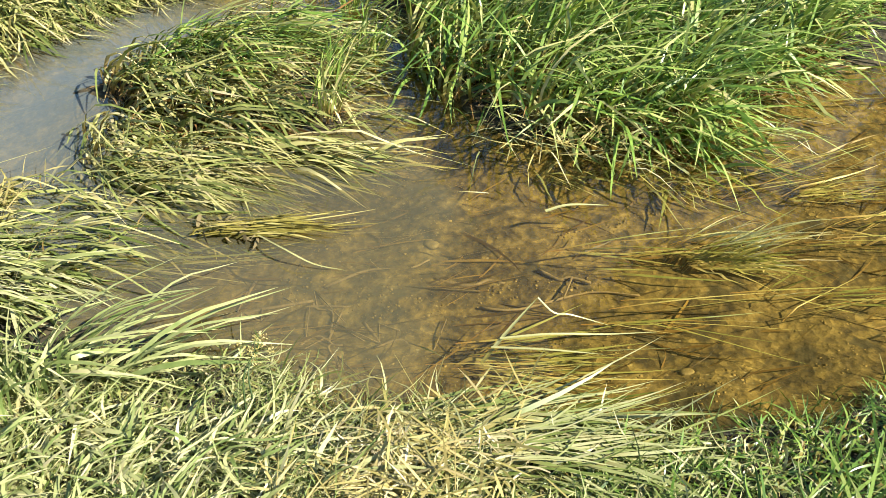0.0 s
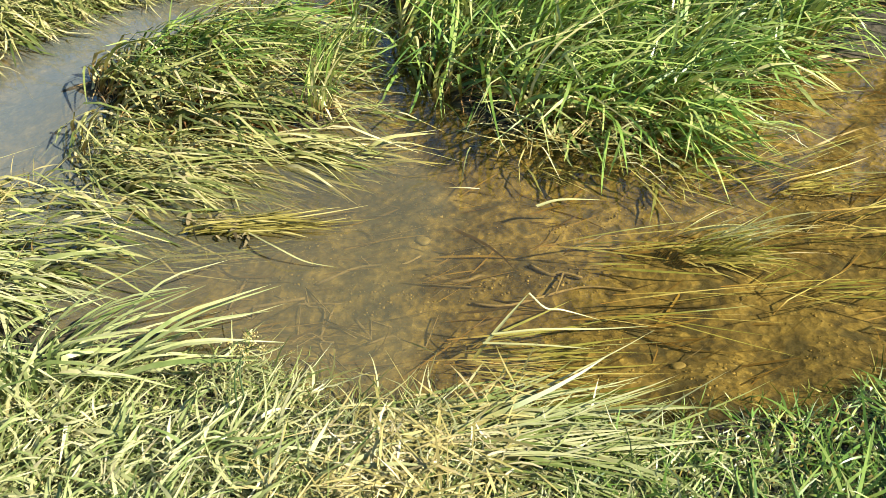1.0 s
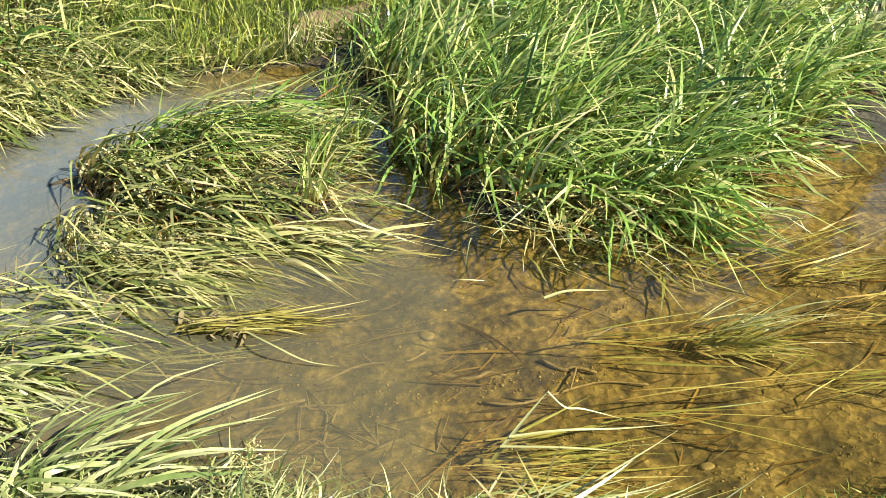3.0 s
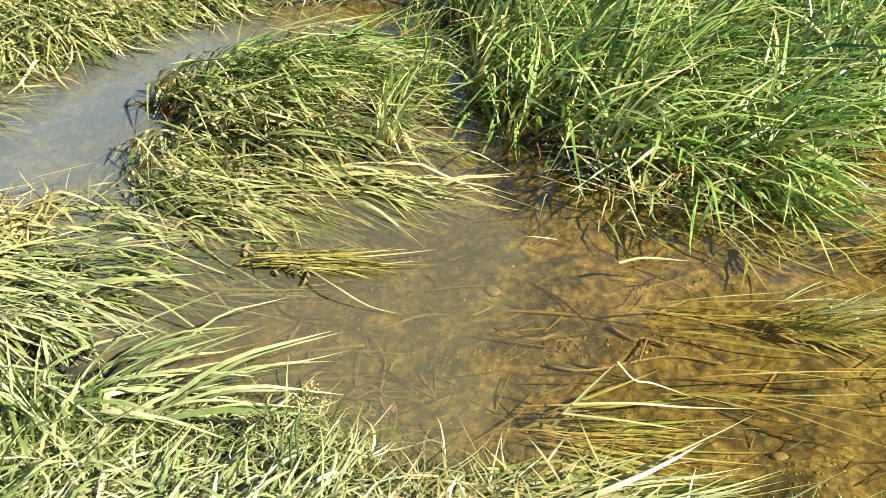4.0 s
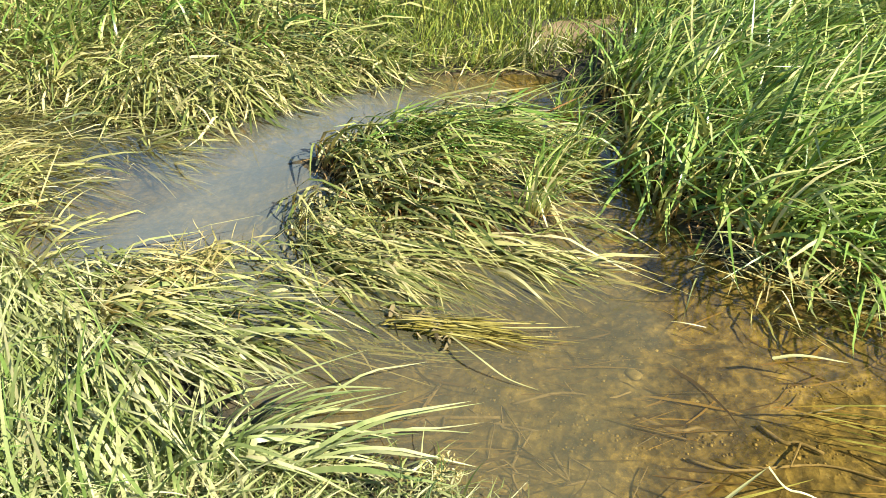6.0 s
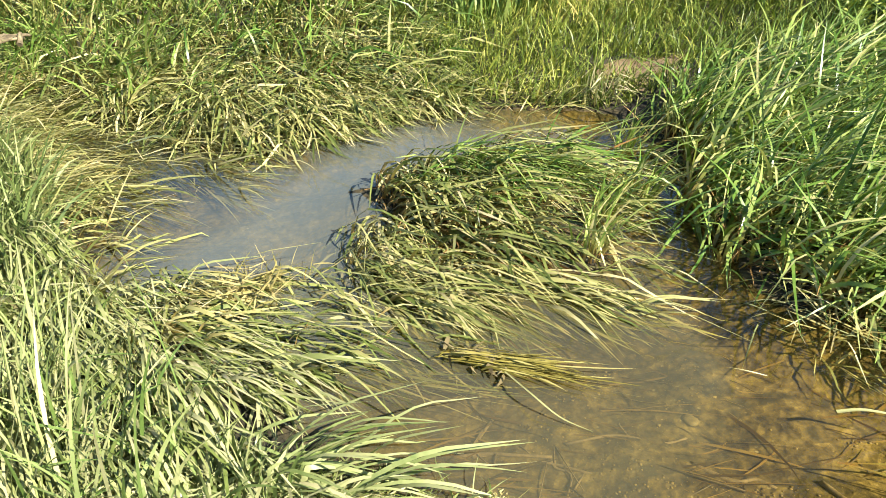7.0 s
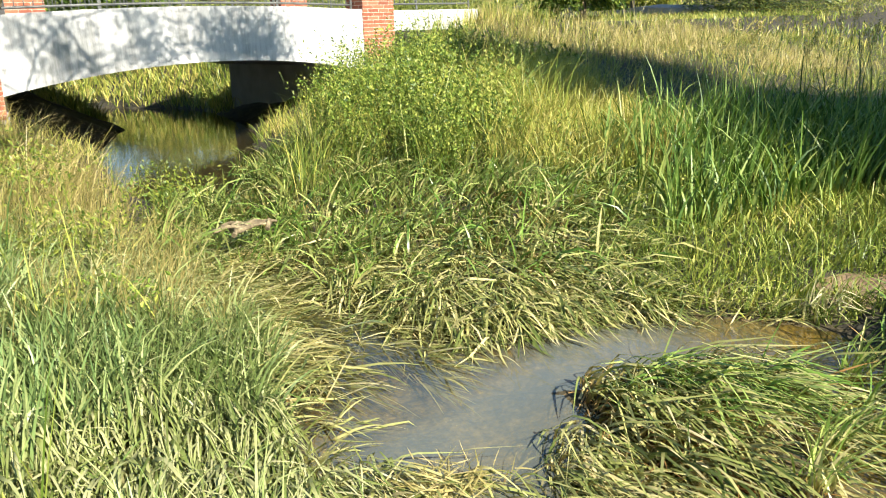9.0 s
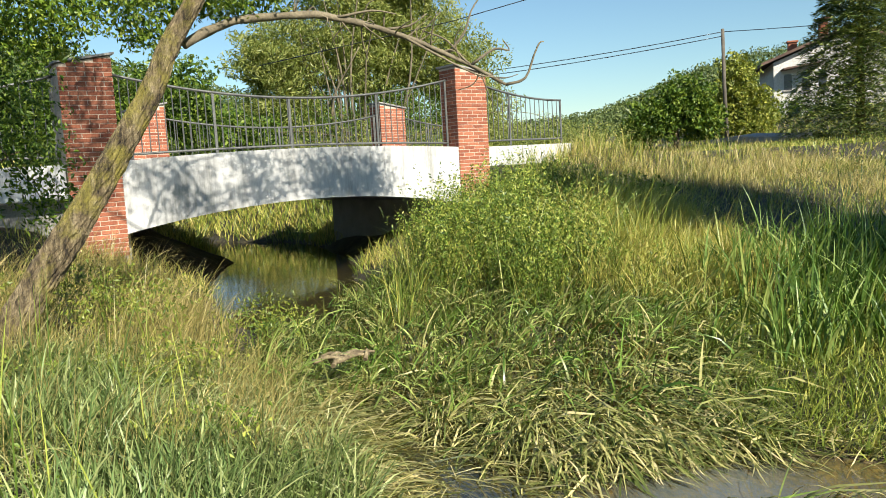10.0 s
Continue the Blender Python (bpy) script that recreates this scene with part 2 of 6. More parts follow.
def ground_material():
    """Sand and silt under water, mud at the edge, soil with thatch above."""
    m, n, l, p = material("ground")
    v = coords(n)
    sep = n.new("ShaderNodeSeparateXYZ")
    l.new(v, sep.inputs[0])
    broad, mid, fine = noise_tex(n, l, 1.7, 5, 0.6, v), noise_tex(n, l, 9.0, 5, 0.65, v), noise_tex(n, l, 42.0, 4, 0.6, v)
    sand = ramp(n, [(0.41, (0.027, 0.018, 0.006)), (0.465, (0.092, 0.063, 0.015)), (0.53, (0.185, 0.13, 0.034)), (0.61, (0.295, 0.215, 0.07))])
    mx = mixed(n, l, mixed(n, l, broad, mid, 0.55), noise_tex(n, l, 27.0, 4, 0.65, v), 0.38)
    l.new(mx, sand.inputs[0])
    soil = ramp(n, [(0.35, (0.014, 0.012, 0.006)), (0.5, (0.030, 0.026, 0.012)), (0.65, (0.075, 0.06, 0.026))])
    l.new(mid, soil.inputs[0])
    k = n.new("ShaderNodeMapRange")
    k.inputs["From Min"].default_value, k.inputs["From Max"].default_value = -0.02, 0.015
    l.new(sep.outputs[2], k.inputs["Value"])
    vo = n.new("ShaderNodeTexVoronoi")
    vo.inputs["Scale"].default_value = 30.0
    l.new(v, vo.inputs["Vector"])
    fleck = ramp(n, [(0.10, (1, 1, 1)), (0.22, (0, 0, 0))])
    l.new(vo.outputs["Distance"], fleck.inputs[0])
    few = ramp(n, [(0.52, (0, 0, 0)), (0.62, (1, 1, 1))])
    l.new(mid, few.inputs[0])
    pebble = mixed(n, l, fleck.outputs[0], few.outputs[0], 1.0, "MULTIPLY")
    bed = mixed(n, l, sand.outputs[0], (0.46, 0.37, 0.19), pebble)
    cell = ramp(n, [(0.0, (0.66, 0.64, 0.60)), (0.6, (1.0, 1.0, 1.0)), (1.0, (1.3, 1.28, 1.2))])      # gravel, grain by grain
    tosep = n.new("ShaderNodeSeparateColor")
    l.new(vo.outputs["Color"], tosep.inputs[0])
    l.new(tosep.outputs[0], cell.inputs[0])
    bed = mixed(n, l, bed, cell.outputs[0], 0.85, "MULTIPLY")
    blot = ramp(n, [(0.34, (0.85, 0.85, 0.85)), (0.42, (0, 0, 0))])                                     # dark clots of silt and algae
    l.new(noise_tex(n, l, 8.5, 2, 0.5, v), blot.inputs[0])
    bed = mixed(n, l, bed, (0.045, 0.036, 0.014), blot.outputs[0])
    col = mixed(n, l, bed, soil.outputs[0], k.outputs[0])
    g = ramp(n, [(0.3, (0.54, 0.54, 0.54)), (0.7, (0.88, 0.88, 0.88))])
    l.new(fine, g.inputs[0])
    l.new(mixed(n, l, col, g.outputs[0], 1.0, "MULTIPLY"), p.inputs["Base Color"])
    p.inputs["Roughness"].default_value = 0.9
    bump(n, l, p, mixed(n, l, mx, vo.outputs["Distance"], 0.25), 0.8, 0.03)
    return m


def water_material():
    m, n, l, p = material("creek_water")
    n.remove(p)
    v = coords(n)
    w1, w2 = noise_tex(n, l, 5.0, 3, 0.5, v), noise_tex(n, l, 26.0, 2, 0.5, v)
    add = n.new("ShaderNodeMath")
    add.operation = "ADD"
    l.new(w1, add.inputs[0])
    l.new(w2, add.inputs[1])
    b = n.new("ShaderNodeBump")
    b.inputs["Strength"].default_value, b.inputs["Distance"].default_value = 0.05, 0.01
    l.new(add.outputs[0], b.inputs["Height"])
    gl = n.new("ShaderNodeBsdfGlossy")
    gl.inputs["Roughness"].default_value = 0.03
    l.new(b.outputs[0], gl.inputs["Normal"])
    tr = n.new("ShaderNodeBsdfTransparent")
    deep = ramp(n, [(0.28, (0.93, 0.88, 0.64)), (0.33, (0.62, 0.58, 0.40)), (0.62, (0.52, 0.50, 0.32))])       # darker upstream: dark reflections of the banks put into the tint, bed no deeper
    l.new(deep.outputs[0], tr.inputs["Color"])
    lw = n.new("ShaderNodeLayerWeight")
    lw.inputs["Blend"].default_value = 0.5
    l.new(b.outputs[0], lw.inputs["Normal"])
    pw = n.new("ShaderNodeMath")
    pw.operation = "POWER"
    l.new(lw.outputs["Facing"], pw.inputs[0])
    pw.inputs[1].default_value = 4.4
    fr = n.new("ShaderNodeMath")
    fr.operation = "MULTIPLY_ADD"
    l.new(pw.outputs[0], fr.inputs[0])
    fr.inputs[1].default_value, fr.inputs[2].default_value = 0.95, 0.055
    # besides silt, this tint carries the pale sky reflection as painted colour
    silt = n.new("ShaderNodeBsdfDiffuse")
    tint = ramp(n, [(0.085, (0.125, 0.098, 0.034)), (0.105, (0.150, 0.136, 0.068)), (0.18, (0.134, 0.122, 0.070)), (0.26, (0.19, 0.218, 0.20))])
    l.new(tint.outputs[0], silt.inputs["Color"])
    body = n.new("ShaderNodeMixShader")
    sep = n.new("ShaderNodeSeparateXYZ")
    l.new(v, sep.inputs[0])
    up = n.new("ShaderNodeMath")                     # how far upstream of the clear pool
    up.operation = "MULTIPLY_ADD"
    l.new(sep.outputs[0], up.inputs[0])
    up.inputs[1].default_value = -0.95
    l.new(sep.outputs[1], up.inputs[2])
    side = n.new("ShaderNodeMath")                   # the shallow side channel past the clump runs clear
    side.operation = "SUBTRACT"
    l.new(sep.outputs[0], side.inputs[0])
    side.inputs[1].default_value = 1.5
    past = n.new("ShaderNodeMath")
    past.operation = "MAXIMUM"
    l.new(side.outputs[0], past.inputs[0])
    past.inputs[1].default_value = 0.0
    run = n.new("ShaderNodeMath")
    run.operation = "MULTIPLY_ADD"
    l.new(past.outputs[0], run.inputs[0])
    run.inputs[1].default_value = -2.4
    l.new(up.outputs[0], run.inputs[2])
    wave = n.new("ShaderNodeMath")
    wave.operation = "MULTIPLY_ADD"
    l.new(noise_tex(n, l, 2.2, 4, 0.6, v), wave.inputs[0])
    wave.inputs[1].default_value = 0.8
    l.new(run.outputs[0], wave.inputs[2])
    # sharp step: edge of the reflected sky, painted in as milky water
    silt_sky = ramp(n, [(p, (c, c, c)) for p, c in ((0.0, 0.07), (0.07, 0.07), (0.088, 0.12), (0.102, 0.31), (0.20, 0.42), (0.275, 0.42), (0.315, 0.12), (0.45, 0.05), (1.0, 0.04))])
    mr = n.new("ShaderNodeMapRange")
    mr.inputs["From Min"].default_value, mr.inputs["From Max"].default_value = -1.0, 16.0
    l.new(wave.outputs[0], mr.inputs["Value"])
    l.new(mr.outputs[0], silt_sky.inputs[0])
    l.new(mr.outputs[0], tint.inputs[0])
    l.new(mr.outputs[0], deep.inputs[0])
    l.new(silt_sky.outputs[0], body.inputs[0])
    l.new(tr.outputs[0], body.inputs[1])
    l.new(silt.outputs[0], body.inputs[2])
    mx = n.new("ShaderNodeMixShader")
    l.new(fr.outputs[0], mx.inputs[0])
    l.new(body.outputs[0], mx.inputs[1])
    l.new(gl.outputs[0], mx.inputs[2])
    l.new(mx.outputs[0], n["Material Output"].inputs["Surface"])
    return m


# ---- mesh tools ----
def fast_mesh(name, verts, faces, mat, tone=None, along=None, smooth=True):
    """A mesh from arrays; faces: a list of (k, 3) and (k, 4) index arrays."""
    me = bpy.data.meshes.new(name)
    me.vertices.add(len(verts))
    me.vertices.foreach_set("co", np.asarray(verts, np.float32).ravel())
    loops = np.concatenate([f.ravel() for f in faces]).astype(np.int32)
    sizes = np.concatenate([np.full(len(f), f.shape[1]) for f in faces])
    me.loops.add(len(loops))
    me.loops.foreach_set("vertex_index", loops)
    me.polygons.add(len(sizes))
    me.polygons.foreach_set("loop_start", np.concatenate([[0], np.cumsum(sizes)[:-1]]).astype(np.int32))
    me.polygons.foreach_set("use_smooth", np.full(len(sizes), smooth))
    for key, val in (("tone", tone), ("along", along)):
        if val is not None:
            at = me.attributes.new(key, "FLOAT", "POINT")
            at.data.foreach_set("value", np.asarray(val, np.float32))
    me.materials.append(mat)
    me.update(calc_edges=True)
    return me


def part(name, bm, mat, parent, label=""):
    """Links a bmesh, or a mesh, as one mesh object under a thing or a part."""
    if isinstance(bm, bpy.types.Mesh):
        me = bm
    else:
        me = bpy.data.meshes.new(name)
        bm.to_mesh(me)
        bm.free()
        me.materials.append(mat)
    ob = new(name, me)
    ob.parent = parent
    if parent.parent is None:
        ob.matrix_parent_inverse = Matrix.Translation(parent.location).inverted()
    return tagged(ob, label)


def thing(name, at, label, category, group="", kind=""):
    ob = new(name)
    ob.location = at
    return tagged(ob, label, category, group, kind)


def box(bm, lo, hi, m=None, bevel=0.0):
    r = bmesh.ops.create_cube(bm, size=1.0)
    s = Matrix.Translation([(a + b) / 2 for a, b in zip(lo, hi)]) @ Matrix.Diagonal([b - a for a, b in zip(lo, hi)] + [1])
    bmesh.ops.transform(bm, matrix=(m @ s) if m else s, verts=r["verts"])
    if bevel:
        es = list({e for v in r["verts"] for e in v.link_edges})
        bmesh.ops.bevel(bm, geom=es, offset=bevel, segments=1, affect="EDGES")


def tube(points, radii, sides=8, wobble=0.0, seed=1, ridge=0.0):
    """A bmesh tube along points, tapering by radii."""
    rg = np.random.default_rng(seed)
    pts = np.array(points, float)
    bm, rings, a = bmesh.new(), [], None
    for i, p in enumerate(pts):
        d = pts[min(i + 1, len(pts) - 1)] - pts[max(i - 1, 0)]
        d /= np.linalg.norm(d) + 1e-9
        if a is None:
            a = np.cross(d, (0.13, 0.21, 1) if abs(d[2]) < 0.9 else (1, 0.2, 0))
        a = a - d * np.dot(a, d)
        a /= np.linalg.norm(a)
        b = np.cross(d, a)
        ring = []
        for k in range(sides):
            t = 2 * math.pi * k / sides
            r = radii[i] * (1 + wobble * rg.uniform(-1, 1) + ridge * math.sin(9 * t + 1.2 * math.sin(0.7 * i)) * math.sin(4 * t + 0.5 * i))
            ring.append(bm.verts.new(p + r * (math.cos(t) * a + math.sin(t) * b)))
        rings.append(ring)
    for r0, r1 in zip(rings, rings[1:]):
        for k in range(sides):
            bm.faces.new((r0[k], r0[(k + 1) % sides], r1[(k + 1) % sides], r1[k])).smooth = True
    bm.faces.new(rings[0][::-1])
    bm.faces.new(rings[-1])
    return bm


def smooth_line(pts, n=5):
    """Catmull-Rom through points."""
    p = [Vector(q) for q in pts]
    p = [p[0] * 2 - p[1]] + p + [p[-1] * 2 - p[-2]]
    out = []
    for i in range(1, len(p) - 2):
        for k in range(n):
            t = k / n
            out.append(0.5 * (2 * p[i] + (p[i + 1] - p[i - 1]) * t + (2 * p[i - 1] - 5 * p[i] + 4 * p[i + 1] - p[i + 2]) * t * t
                              + (3 * p[i] - p[i - 1] - 3 * p[i + 1] + p[i + 2]) * t ** 3))
    return out + [p[-2]]


def blade_arrays(rg, roots, length, width, azim, lean, bend, seg=5, floor=None, kink=0.0, sway=0.15, fold=0.8):
    """Ribbons: each rises from its root, leans along azim and bends over; none sinks below floor."""
    n = len(roots)
    s = np.linspace(0, 1, seg + 1)
    th = lean[:, None] + bend[:, None] * np.minimum(s[None, :] / fold, 1.0) ** 1.3
    if kink:
        has = rg.random(n) < kink
        at = rg.uniform(0.25, 0.7, n)
        th = th + (has * rg.uniform(0.7, 1.6, n))[:, None] * (s[None, :] > at[:, None])
    th = np.minimum(th, 2.7)
    az = azim[:, None] + sway * rg.normal(0, 1, n)[:, None] * s[None, :]
    step = (length / seg)[:, None]
    dx, dy, dz = np.sin(th) * np.cos(az) * step, np.sin(th) * np.sin(az) * step, np.cos(th) * step
    c = np.zeros((n, seg + 1, 3))
    for k, d in enumerate((dx, dy, dz)):
        c[:, 1:, k] = np.cumsum(d[:, :-1], 1)
    c += roots[:, None, :]
    if floor == "lying":                              # pressed down: hugs the ground at its root
        c[:, 1:, 2] = np.clip(c[:, 1:, 2], c[:, :1, 2] + 0.02 + rg.uniform(0.0, 0.03, n)[:, None], c[:, :1, 2] + 0.09)
    elif floor is not None:
        lo = (floor + rg.uniform(0.0, 0.03, n))[:, None]
        c[:, 1:, 2] = np.maximum(c[:, 1:, 2], np.minimum(lo, c[:, :1, 2] + 0.05))
    tw = azim + math.pi / 2 + rg.normal(0, 0.7, n)
    side = np.stack([np.cos(tw), np.sin(tw), rg.normal(0, 0.35, n)], 1)
    w = (width / 2)[:, None] * (0.55 + 0.45 * np.minimum(s * 4, 1)) * (1 - s ** 3)
    left = c[:, :-1] - side[:, None] * w[:, :-1, None]
    right = c[:, :-1] + side[:, None] * w[:, :-1, None]
    v = np.concatenate([np.stack([left, right], 2).reshape(n, seg * 2, 3), c[:, -1:]], 1)
    per = seg * 2 + 1
    base = (np.arange(n) * per)[:, None]
    quads = np.concatenate([base + np.array([[2 * k, 2 * k + 1, 2 * k + 3, 2 * k + 2]]) for k in range(seg - 1)], 0)
    tris = base + np.array([[2 * seg - 2, 2 * seg - 1, 2 * seg]])
    along = np.tile(np.append(np.repeat(s[:-1], 2), 1.0), n)
    return v.reshape(-1, 3), [quads, tris], along, per


def grass(name, rg, roots, length, width, azim, lean, bend, mat, tone, **kw):
    v, f, along, per = blade_arrays(rg, roots, length, width, azim, lean, bend, **kw)
    return fast_mesh(name, v, f, mat, np.repeat(np.clip(tone, 0, 1), per), along)


def leaf_mesh(name, rg, centres, size, mat, droop=0.3, slim=0.5):
    """Many small pointed leaves, each folded along its rib."""
    n = len(centres)
    a = rg.normal(0, 1, (n, 3))
    a[:, 2] -= droop
    a /= np.linalg.norm(a, axis=1)[:, None]
    b = np.cross(a, rg.normal(0, 1, (n, 3)))
    b /= np.linalg.norm(b, axis=1)[:, None] + 1e-9
    c = np.cross(a, b)
    L = (size * rg.uniform(0.6, 1.3, n))[:, None]
    p0 = centres - a * L * 0.5
    p1 = centres + b * L * slim * 0.5 + c * L * 0.08
    p2 = centres + a * L * 0.5
    p3 = centres - b * L * slim * 0.5 + c * L * 0.08
    v = np.stack([p0, p1, p2, p3], 1).reshape(-1, 3)
    base = (np.arange(n) * 4)[:, None]
    return fast_mesh(name, v, [base + np.array([[0, 1, 2]]), base + np.array([[0, 2, 3]])], mat, np.repeat(rg.random(n), 4), smooth=False)


# ---- ground ----
A0, B0 = Vector((-4.89, 11.60)), Vector((0.05, 15.25))     # the two ends of the bridge's near face
U = (B0 - A0).normalized()
N = Vector((-U.y, U.x))
SPAN = (B0 - A0).length
CREEK = [(12, -5.5, 1.0), (7, -2.4, 1.0), (4.6, -0.5, 1.0), (3.3, 0.45, 0.98), (2.0, 1.0, 0.80), (1.35, 1.55, 0.78), (0.85, 2.2, 0.66),
         (0.2, 3.45, 0.62), (-0.3, 4.6, 0.4), (-0.9, 6.2, 0.3), (-1.9, 8.8, 0.5), (-2.4, 10.6, 0.9), (-3.0, 13, 1.25), (-3.7, 17, 1.2), (-5.2, 20, 1.2), (-9, 22.3, 1.3), (-17, 23.5, 1.5)]
SIDE = [(0.4, 3.9, 0.4), (1.4, 4.32, 0.32), (2.25, 4.0, 0.3), (2.15, 3.2, 0.25), (1.85, 2.5, 0.28), (1.6, 1.9, 0.4)]


def bank_distance(x, y, line):
    best = np.full(np.shape(x), 1e9)
    for (x0, y0, w0), (x1, y1, w1) in zip(line, line[1:]):
        dx, dy = x1 - x0, y1 - y0
        t = np.clip(((x - x0) * dx + (y - y0) * dy) / (dx * dx + dy * dy), 0, 1)
        best = np.minimum(best, np.hypot(x - x0 - t * dx, y - y0 - t * dy) - (w0 + t * (w1 - w0)))
    return best


def shore(x, y):
    """Metres from the water's edge; negative in the water."""
    e = np.minimum(bank_distance(x, y, CREEK), bank_distance(x, y, SIDE))
    return e + 0.10 * np.sin(2.3 * x + 1.1 * y) * np.sin(1.7 * y - 0.8 * x) + 0.04 * np.sin(7 * x) * np.sin(6.3 * y + 1)


def ground_z(x, y):
    x, y = np.asarray(x, float), np.asarray(y, float)
    e = shore(x, y)
    p = -((x - A0.x) * N.x + (y - A0.y) * N.y)            # metres in front of the bridge
    a = (x - A0.x) * U.x + (y - A0.y) * U.y               # metres along the bridge
    top = np.interp(p, [-40, -14, -6, -5, 0.0, 1.0, 4.0, 6.5, 10, 30], [2.2, 1.3, 1.9, 2.06, 2.06, 1.5, 0.95, 0.55, 0.32, 0.3])
    top = top - np.clip((a - 9) * 0.08, 0, 0.32) * np.clip((p + 9) / 3, 0, 1) * np.clip((3 - p) / 3, 0, 1)     # the crest dips away from the bridge
    k = np.clip((y - 8) / 4, 0, 1)
    mid = np.interp(y, [1.5, 3.45, 6.2, 8.8, 13, 25], [1.3, 0.2, -0.9, -1.9, -3.0, -4.6])
    left = np.clip((mid - x) / 1.5, 0, 1) * np.clip((y - 2.0) / 2, 0, 1)
    bank = (0.13 + 0.15 * left + 0.30 * k) * np.maximum(e, 0) ** 0.95
    z = np.minimum(bank, top)
    r = np.hypot(x, y)
    z = z + np.clip(x - 3, 0, 60) * np.interp(y, [28, 36, 50], [0.0, 0.04, 0.105])
    z = z + (0.02 * np.sin(3.1 * x + 0.5) * np.sin(2.7 * y) + 0.012 * np.sin(9 * x) * np.sin(8 * y)) * np.clip(e * 3, 0, 1) * np.clip(30 / (r + 1), 0, 1)
    under = -0.02 - 0.085 * np.clip(-e / 0.35, 0, 1) + 0.018 * np.sin(11 * x + 2 * np.sin(5 * y)) * np.sin(9 * y)
    return np.where(e > 0, z, under)


def axis(lo, hi, step, reach, n=34):
    far = np.geomspace(step, reach, n)
    return np.concatenate([lo - far[::-1], np.arange(lo, hi + step / 2, step), hi + far])


gx, gy = axis(-6.0, 8.5, 0.075, 1800), axis(-2.5, 19.0, 0.075, 1800)
GX, GY = np.meshgrid(gx, gy)
gv = np.stack([GX, GY, ground_z(GX, GY)], 2).reshape(-1, 3)
gi = (np.arange(len(gy) - 1)[:, None] * len(gx) + np.arange(len(gx) - 1)[None, :]).reshape(-1, 1)
ground = new("ground", fast_mesh("ground", gv, [gi + np.array([[0, 1, len(gx) + 1, len(gx)]])], ground_material()))
tagged(ground, "sandy creek bed between grassy soil banks", "ground", kind="structure")

wx, wy = np.linspace(-14, 14, 57), np.linspace(-8, 46, 109)
WX, WY = np.meshgrid(wx, wy)
wv = np.stack([WX, WY, np.zeros_like(WX)], 2).reshape(-1, 3)
wi = (np.arange(108)[:, None] * 57 + np.arange(56)[None, :]).reshape(-1, 1)
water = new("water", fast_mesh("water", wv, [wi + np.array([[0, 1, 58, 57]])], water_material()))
tagged(water, "shallow slow creek water, brown and slightly cloudy, with sky and tree reflections tinted in", "water", kind="structure")

# ---- bridge ----
BR = Matrix(((U.x, N.x, 0, A0.x), (U.y, N.y, 0, A0.y), (0, 0, 1, 0), (0, 0, 0, 1)))   # along, away, up


def hump(a, ends, middle):
    return ends + (middle - ends) * (1 - (2 * a / SPAN - 1) ** 2)


def arch_slab(b0, b1, top_ends=2.12, top_mid=2.21, low_ends=1.06, low_mid=1.36, n=32):
    """The arched beam between the pillars, from b0 to b1 across the bridge."""
    bm, cols = bmesh.new(), []
    for i in range(n + 1):
        a = SPAN * i / n
        cols.append([bm.verts.new(BR @ Vector((a, b, z))) for b, z in
                     ((b0, hump(a, low_ends, low_mid)), (b0, hump(a, top_ends, top_mid)), (b1, hump(a, top_ends, top_mid)), (b1, hump(a, low_ends, low_mid)))])
    for c0, c1 in zip(cols, cols[1:]):
        for k in range(4):
            bm.faces.new((c0[k], c1[k], c1[(k + 1) % 4], c0[(k + 1) % 4])).smooth = False
    bm.faces.new(cols[0])
    bm.faces.new(cols[-1][::-1])
    bmesh.ops.recalc_face_normals(bm, faces=bm.faces)
    return bm


WIDE, SKEW = 5.0, 1.4
bridge = thing("bridge", (-2.5, 13.5, 0), "white arched concrete bridge with brick pillars and steel railings", "bridge")
beam = part("fascia_beam", arch_slab(0.0, 0.30), CONCRETE, bridge, "white painted arched concrete beam")
part("deck_slab", arch_slab(0.302, WIDE + 0.6, 2.06, 2.15, 1.10, 1.40), GREY, bridge, "grey concrete deck")
for a0, a1 in ((-0.75, 0.12), (SPAN - 0.12, SPAN + 0.75)):
    bm = bmesh.new()
    box(bm, (a0, 0.35, -0.5), (a1, WIDE, 1.35), BR)
    part("abutment", bm, GREY, bridge, "shaded concrete abutment wall")
for a0, a1, zt, zb in ((SPAN + 0.74, SPAN + 3.0, 2.10, 1.72), (-6.5, -0.74, 2.10, 1.62)):
    bm = bmesh.new()
    box(bm, (a0, 0.02, zb), (a1, 0.30, zt), BR, 0.01)
    part("wing_beam", bm, CONCRETE, bridge, "white painted concrete kerb beam")
bm = bmesh.new()
box(bm, (-6.5, 0.32, 0.4), (-0.76, 0.62, 1.60), BR, 0.01)
part("wing_wall", bm, GREY, bridge)


